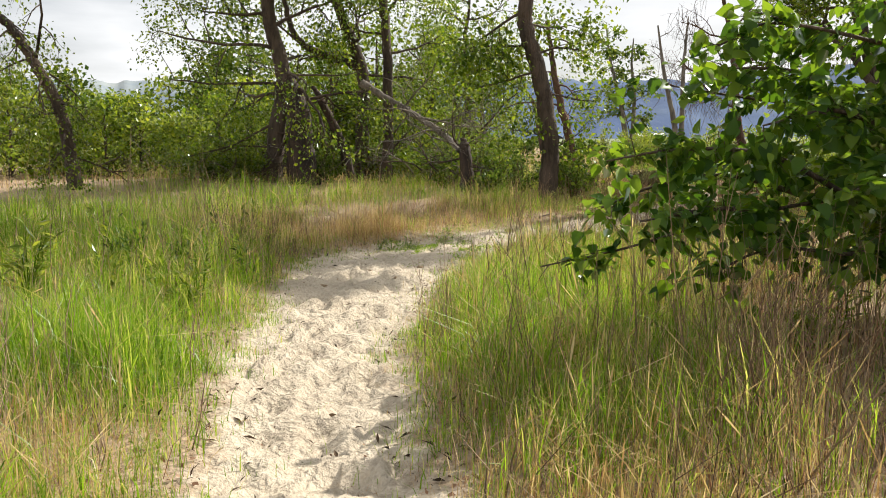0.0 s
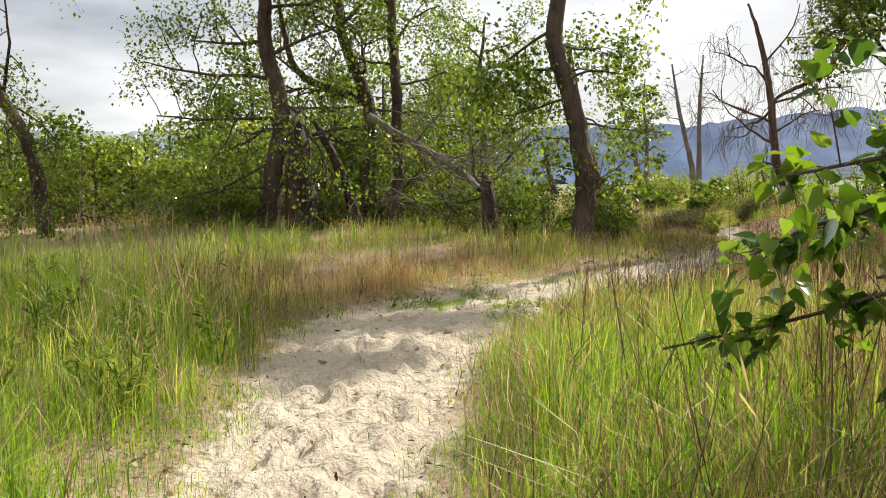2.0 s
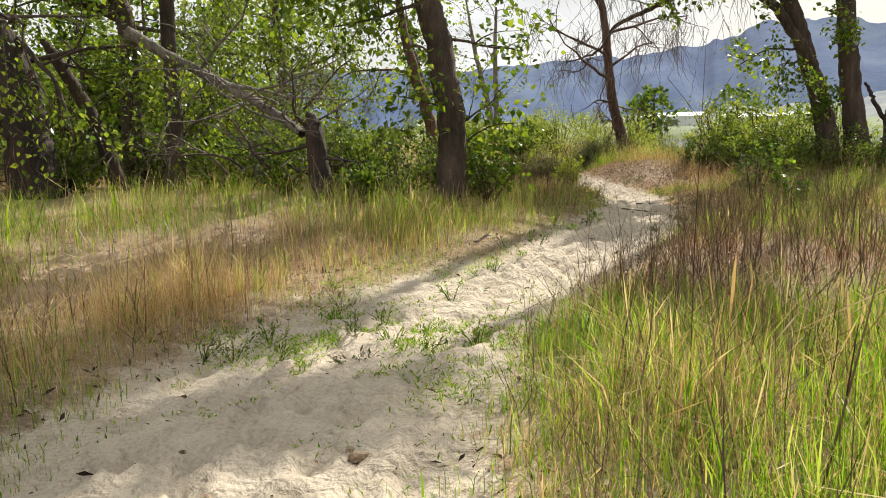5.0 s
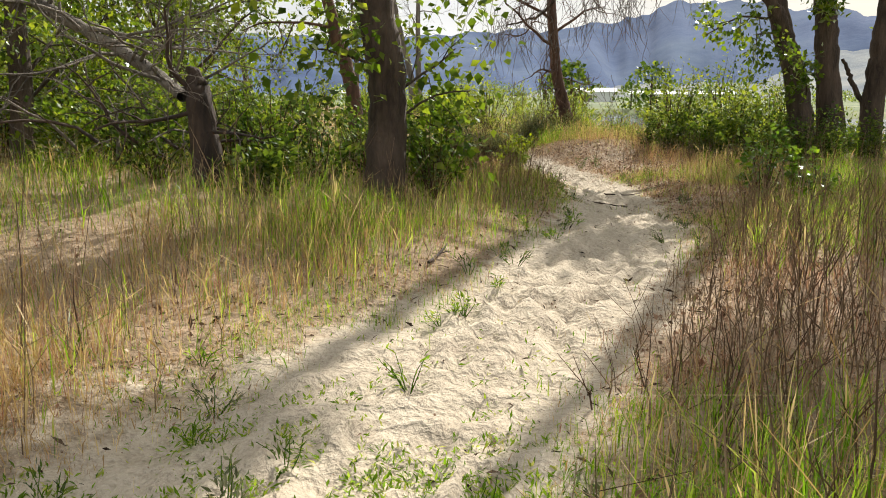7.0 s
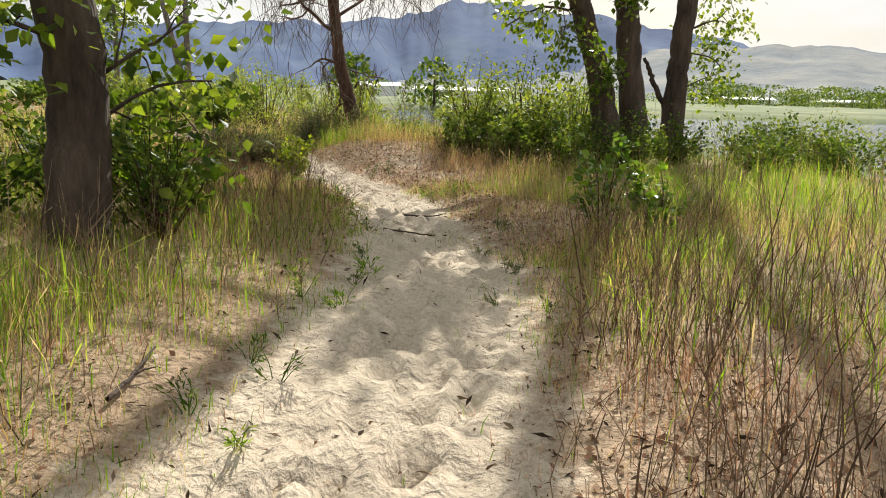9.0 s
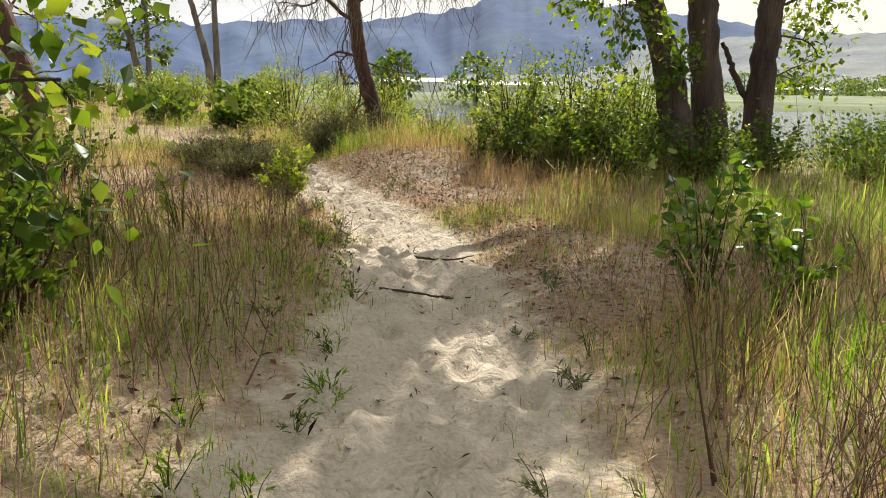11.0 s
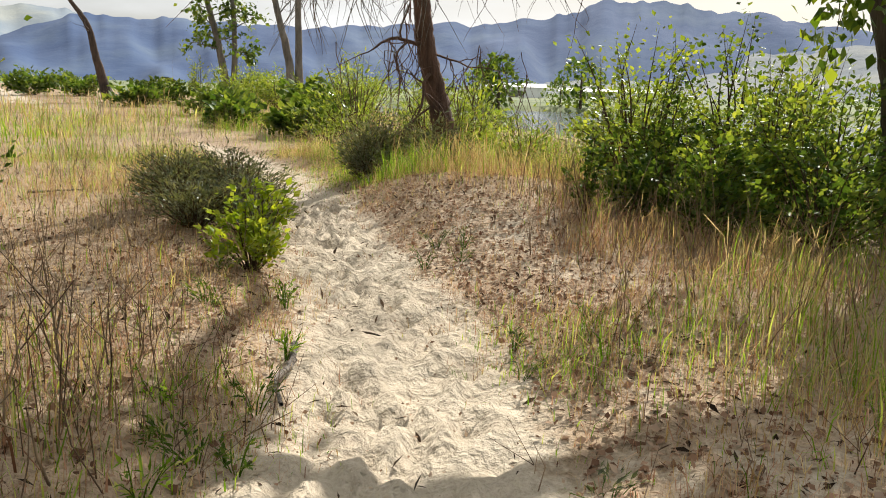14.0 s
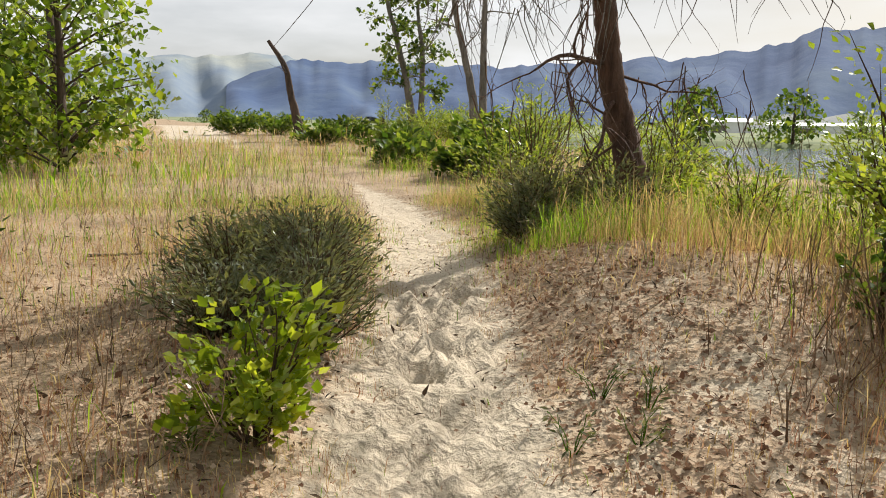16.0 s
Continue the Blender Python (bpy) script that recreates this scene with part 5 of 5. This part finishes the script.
def mixture(x, y):
    total, w = np.zeros((6, len(x))), np.full(len(x), 1e-4)
    total[:, :] = np.array([.5, .6, .2, .1, .45, .8])[:, None] * 1e-4
    for cx, cy, sx, sy, *values in ZONES:
        k = np.exp(-1.9 * (((x - cx) / sx) ** 2 + ((y - cy) / sy) ** 2)) + 1e-9
        w += k
        total += np.array(values)[:, None] * k
    return total / w


def scatter(n, fade, box, seed):
    """Places over a box of the plan, thinning away from the path."""
    r = np.random.default_rng(seed)
    x, y = box[0] + (box[1] - box[0]) * r.random(n), box[2] + (box[3] - box[2]) * r.random(n)
    ok = r.random(n) < np.exp(-np.maximum(off_path(x, y), 0) / fade)
    return x[ok], y[ok], r


def sow(n, fade, box, seed, wide):
    x, y, r = scatter(n, fade, box, seed)
    n = len(x)
    mix = mixture(x, y)
    patch = lumps(x, y, .55) * .6 + lumps(x + 9, y, 1.7) * .6
    d = np.minimum(off_path(x, y), off_path(x, y, TRACK))
    ok = r.random(n) < np.clip(mix[5] * (.22 + .95 * (patch - .2)), 0, 1) * np.clip((d + .02 + .16 * (lumps(x, y, .3) - .5)) / .55, 0, 1) ** 1.2
    ok &= shore(x, y) < 0.2
    x, y, mix, d, patch = x[ok], y[ok], mix[:, ok], d[ok], patch[ok]
    pick = r.random(len(x)) * mix[:4].sum(0)
    # patches of one kind, not an even blend
    sway = lumps(x + 31, y + 5, 1.1)
    weights = mix[:4] * np.stack([.35 + 1.3 * sway, 1.65 - 1.3 * sway, .4 + 1.2 * lumps(x, y + 17, .8), .3 + 1.4 * lumps(x + 3, y, .9)])
    c = np.cumsum(weights, 0)
    kind = (r.random(len(x)) * c[3] > c).sum(0)
    h = mix[4] * (.3 + .95 * r.random(len(x)) ** 1.3) * (.6 + .8 * lumps(x + 5, y, .22)) * (.45 + .85 * patch) * np.clip(.28 + d / .9, .28, 1)
    return x, y, np.maximum(h, .05), kind, wide


beds = [sow(2500000, 2.6, (-9, 14, .5, 31), 71, 1.0), sow(600000, 7.0, (-22, 22, 2, 62), 72, 1.9), sow(110000, 30, (-40, 26, 30, 125), 73, 4.0)]


def verge_bed(n, seed):
    """Short worn tufts along the edges of the sand."""
    r = np.random.default_rng(seed)
    x, y = -3 + 13 * r.random(n), 2 + 27 * r.random(n)
    d = off_path(x, y)
    ok = r.random(n) < np.clip(1.25 * lumps(x, y, .24) + .8 * lumps(x, y, .8) - .78, 0, 1) * np.exp(-((d - .22) / .32) ** 2) * .9
    x, y = x[ok], y[ok]
    mix = mixture(x, y)
    c = np.cumsum(mix[:3] * np.array([1.2, .8, 1.0])[:, None], 0)
    kind = (r.random(len(x)) * c[2] > c).sum(0)
    return x, y, .035 + .12 * r.random(len(x)) ** 1.7, kind, .9


beds.append(verge_bed(1500000, 74))
SPEC = [("green_grass", "lush green meadow grass beside the path", M_GREEN, .0026, .62, 0, .86, 0, (0, 1)),
        ("golden_grass", "golden dry grass in patches beside the path", M_GOLD, .0019, .75, 0, .78, 1, (0, .75)),
        ("seed_grass", "tall golden grass with ripe nodding seed heads", M_GOLD, .0018, .6, .9, .98, 1, (.75, 1)),
        ("reddish_grass", "short reddish-brown dried grass", M_RED, .0019, .9, 0, .7, 2, (0, 1))]
for name, label, mat, width, lean, heads, tall, k, part_of in SPEC:
    xs, ys, hs, ws = [], [], [], []
    for x, y, h, kind, wide in beds:
        s = (kind == k) & (part_of[0] <= (np.arange(len(x)) * 0.618) % 1) & ((np.arange(len(x)) * 0.618) % 1 < part_of[1])
        xs.append(x[s]), ys.append(y[s]), hs.append(h[s] * tall), ws.append(width * np.where((wide > 1.5) & (off_path(x[s], y[s]) < 2.5), 1.0, wide))
    x, y, h, w = map(np.concatenate, (xs, ys, hs, ws))
    w = w * np.exp(.38 * rng.normal(size=len(w))) * (.6 + .8 * h)
    ob = put(name, blades_mesh(name, x, y, h, w, mat, rng, lean, heads))
    tagged(ob, label, "grass", kind="stuff")


def weeds():
    """Dry branching stalks."""
    t, tone = Tubes(3), []
    r = np.random.default_rng(81)
    for x, y, h, kind, wide in beds[:2]:
        s = np.flatnonzero(kind == 3)
        s = s[r.random(len(s)) < (.13 if wide < 1.5 else .2)]
        z = ground_z(x[s], y[s])
        for px, py, pz, ph in zip(x[s], y[s], z, h[s]):
            ph = ph * (1.3 + .9 * r.random())
            d = r.normal(size=2) * .16
            top = np.array((px + d[0] * ph, py + d[1] * ph, pz + ph))
            foot = np.array((px, py, pz - .02))
            t.add([foot, (foot + top) / 2 + .02 * r.normal(size=3), top], np.array([.0030, .0022, .0008]) * wide)
            for k in range(r.integers(1, 4)):
                u = .35 + .5 * r.random()
                a = foot + (top - foot) * u
                t.add([a, a + (r.normal() * .09, r.normal() * .09, .12 + .12 * r.random())], np.array([.0018, .0008]) * wide)
    me = t.mesh("dry_weeds", M_WEED)
    a = me.attributes.new("tone", "FLOAT", "POINT")
    a.data.foreach_set("value", np.repeat(r.random(len(me.vertices) // 3 + 1), 3)[:len(me.vertices)].astype(np.float32))
    tagged(put("dry_weeds", me), "dry brown branching weed stalks", "weeds", kind="stuff")


weeds()


# ---- litter and small plants on the sand ----
def litter():
    r = np.random.default_rng(91)
    n = 170000
    y = 2 + 30 * r.random(n)
    x = np.interp(y, PATH[:, 1], PATH[:, 0]) + r.laplace(size=n) * 1.3
    d = off_path(x, y)
    near = np.clip(.22 + d * 1.3, .09, 1)
    bank = hump(x, y, 8.0, 21.3, 1.2, 3.0, 1.4) + hump(x, y, 6.8, 17.3, 1.3, 1.5, 1.0) + hump(x, y, 4.6, 20.5, 1.5, 3, .8) + hump(x, y, 3.2, 12.7, .9, .9, 1.0) + .18
    ok = r.random(n) < near * bank
    x, y = x[ok], y[ok]
    z = ground_z(x, y) + .008 + .012 * r.random(len(x))
    w = r.normal(size=(len(x), 3)) * (1, 1, .15)
    me = leaves_mesh("fallen_leaves", np.stack([x, y, z], 1), w, np.where(off_path(x, y) < .1, .022, .04) * (.3 + 1.0 * r.random(len(x)) ** 1.7), M_LITTER, LEAF_KITE, r, 0.0)
    tagged(put("fallen_leaves", me), "dry tan and reddish fallen leaves on the sand", "leaf litter", kind="stuff")


litter()


def debris():
    """Dark bits of bark, twig and old stalk on the ground."""
    r = np.random.default_rng(93)
    n = 150000
    x, y = -4 + 15 * r.random(n), 2 + 27 * r.random(n)
    d = off_path(x, y)
    ok = r.random(n) < np.clip(.16 + .6 * np.clip(d + .3, 0, 1), 0, 1) * np.exp(-np.maximum(d - .6, 0) / 1.2) * np.clip(1.6 * lumps(x, y, .5) - .3, 0, 1)
    x, y = x[ok], y[ok]
    z = ground_z(x, y) + .004 + .02 * r.random(len(x)) ** 2
    w = r.normal(size=(len(x), 3)) * (1, 1, .12)
    me = leaves_mesh("plant_debris", np.stack([x, y, z], 1), w, .075 * (.2 + r.random(len(x)) ** 2.5), M_DEBRIS, LEAF_SLIM, r, 0.0)
    tagged(put("plant_debris", me), "dark scraps of bark, twig and stalk on the ground", "litter", kind="stuff")


debris()


def stick(name, pts, r0, mat, label, forks=()):
    """A fallen stick lying on the ground, with forks (share along it, way x, y, length)."""
    x0, y0 = pts[0]
    home_z = gz(x0, y0)
    p = np.array([(x - x0, y - y0, gz(x, y) - home_z + r0 * .7 + .022) for x, y in pts])
    c, rad = curve_points(p, np.linspace(r0, r0 * .45, len(p)), 5 * len(p))
    t = Tubes(7).add(c + .15 * r0 * rng.normal(size=c.shape), rad, .25)
    for u, wx, wy, length in forks:
        q = c[int(u * (len(c) - 1))]
        t.add([q, q + np.array((wx, wy, .15)) * length * .5, q + np.array((wx, wy, .05)) * length], [r0 * .5, r0 * .4, r0 * .15])
    ob = put(name, t.mesh(name, mat))
    ob.location = (x0, y0, home_z)
    return tagged(ob, label, "stick")


stick("fallen_stick", [(5.02, 17.32), (5.2, 17.22), (5.36, 17.05), (5.52, 16.98)], .010, M_ROT, "dark curved stick half buried in sand", [(.6, .5, -.6, .12)])
stick("fallen_stick", [(5.86, 18.28), (5.9, 18.1), (6.05, 17.95), (6.22, 17.92)], .011, M_ROT, "dark forked stick on the sand", [(.5, .7, .5, .15)])
stick("fallen_stick", [(5.95, 19.8), (5.86, 19.55), (5.74, 19.35), (5.7, 19.1)], .02, M_DEAD, "pale weathered stick at the path's edge", [])
stick("fallen_stick", [(4.75, 25.6), (5.0, 25.55), (5.3, 25.45)], .016, M_DEAD, "grey stick lying in dry grass", [])
stick("fallen_stick", [(6.35, 20.1), (6.46, 19.95), (6.42, 19.75)], .007, M_ROT, "thin dark twig on the sand", [(.5, -.4, -.6, .1)])
stick("fallen_stick", [(1.72, 14.1), (1.85, 14.25), (2.02, 14.5)], .011, M_ROT, "dark twig beside the sand", [(.5, .8, .2, .14)])


# ---- sprouts on the sand ----
sprout = np.random.default_rng(97)
for k in range(64):
    if k < 16:
        x, y = .2 + .75 * sprout.normal() * .7, 11.7 + .5 * sprout.normal()
    else:
        y = 13 + 9 * sprout.random()
        x = float(np.interp(y, PATH[:, 1], PATH[:, 0])) + (-1 if k % 3 else 1) * (.5 + .6 * sprout.random())
    shrub("sprout", "small green weed sprouting from the sand", x, y, .10 + .10 * sprout.random(), .10 + .05 * sprout.random(), (M_SAGE, M_LEAF_DARK, M_GREEN)[k % 3], 700 + k, .04, 6, 9, LEAF_SLIM, M_GREEN, category="weed", group="sprouts on the sand")


def ground_cover():
    """Low green leaves where the sand is half grown over."""
    r = np.random.default_rng(98)
    n = 22000
    x, y = .1 + .75 * r.normal(size=n), 11.3 + .85 * r.normal(size=n)
    ok = (r.random(len(x)) < 1.5 * lumps(x, y, .28) - .4) & (off_path(x, y) > -.8)
    x, y = x[ok], y[ok]
    pl = np.stack([x, y, ground_z(x, y) + .004], 1)
    me = leaves_mesh("ground_cover", pl, r.normal(size=pl.shape) * (.8, .8, .1) + (0, 0, .9), .038 * (.4 + .8 * r.random(len(x))), M_GREEN, LEAF_SLIM, r, 0.0)
    tagged(put("ground_cover", me), "low green weeds growing thinly over the sand", "weeds", kind="stuff")


ground_cover()


def clod(x, y, size, seed):
    """A dark lump of damp soil on the sand."""
    r = np.random.default_rng(seed)
    bm = bmesh.new()
    bmesh.ops.create_icosphere(bm, subdivisions=2, radius=1)
    for v in bm.verts:
        n = 1 + .55 * (noise.noise(v.co * 1.6 + Vector((seed, 0, 0)))) + .2 * noise.noise(v.co * 4)
        v.co = Vector((v.co.x * n * 1.4, v.co.y * n, max(v.co.z * n * .75, -.35))) * size
    me = bpy.data.meshes.new("clod")
    bm.to_mesh(me)
    bm.free()
    me.materials.append(M_GROUND)
    ob = put("clod", me)
    ob.location = (x, y, gz(x, y) + size * .25)
    ob.rotation_euler = (0, 0, 6.28 * r.random())
    tagged(ob, "dark crumbly clod of soil on the sand", "clod", "clods on the sand")


for k, (x, y, size) in enumerate([(-.28, 9.54, .045), (-.53, 8.83, .05), (-.3, 9.62, .03), (-.88, 9.37, .04), (-1.19, 7.86, .035), (-1.31, 8.44, .045), (-1.08, 8.3, .03), (-.7, 8.9, .025), (5.7, 17.0, .02), (-.1, 10.6, .03)]):
    clod(x, y, size * .7, 900 + k)
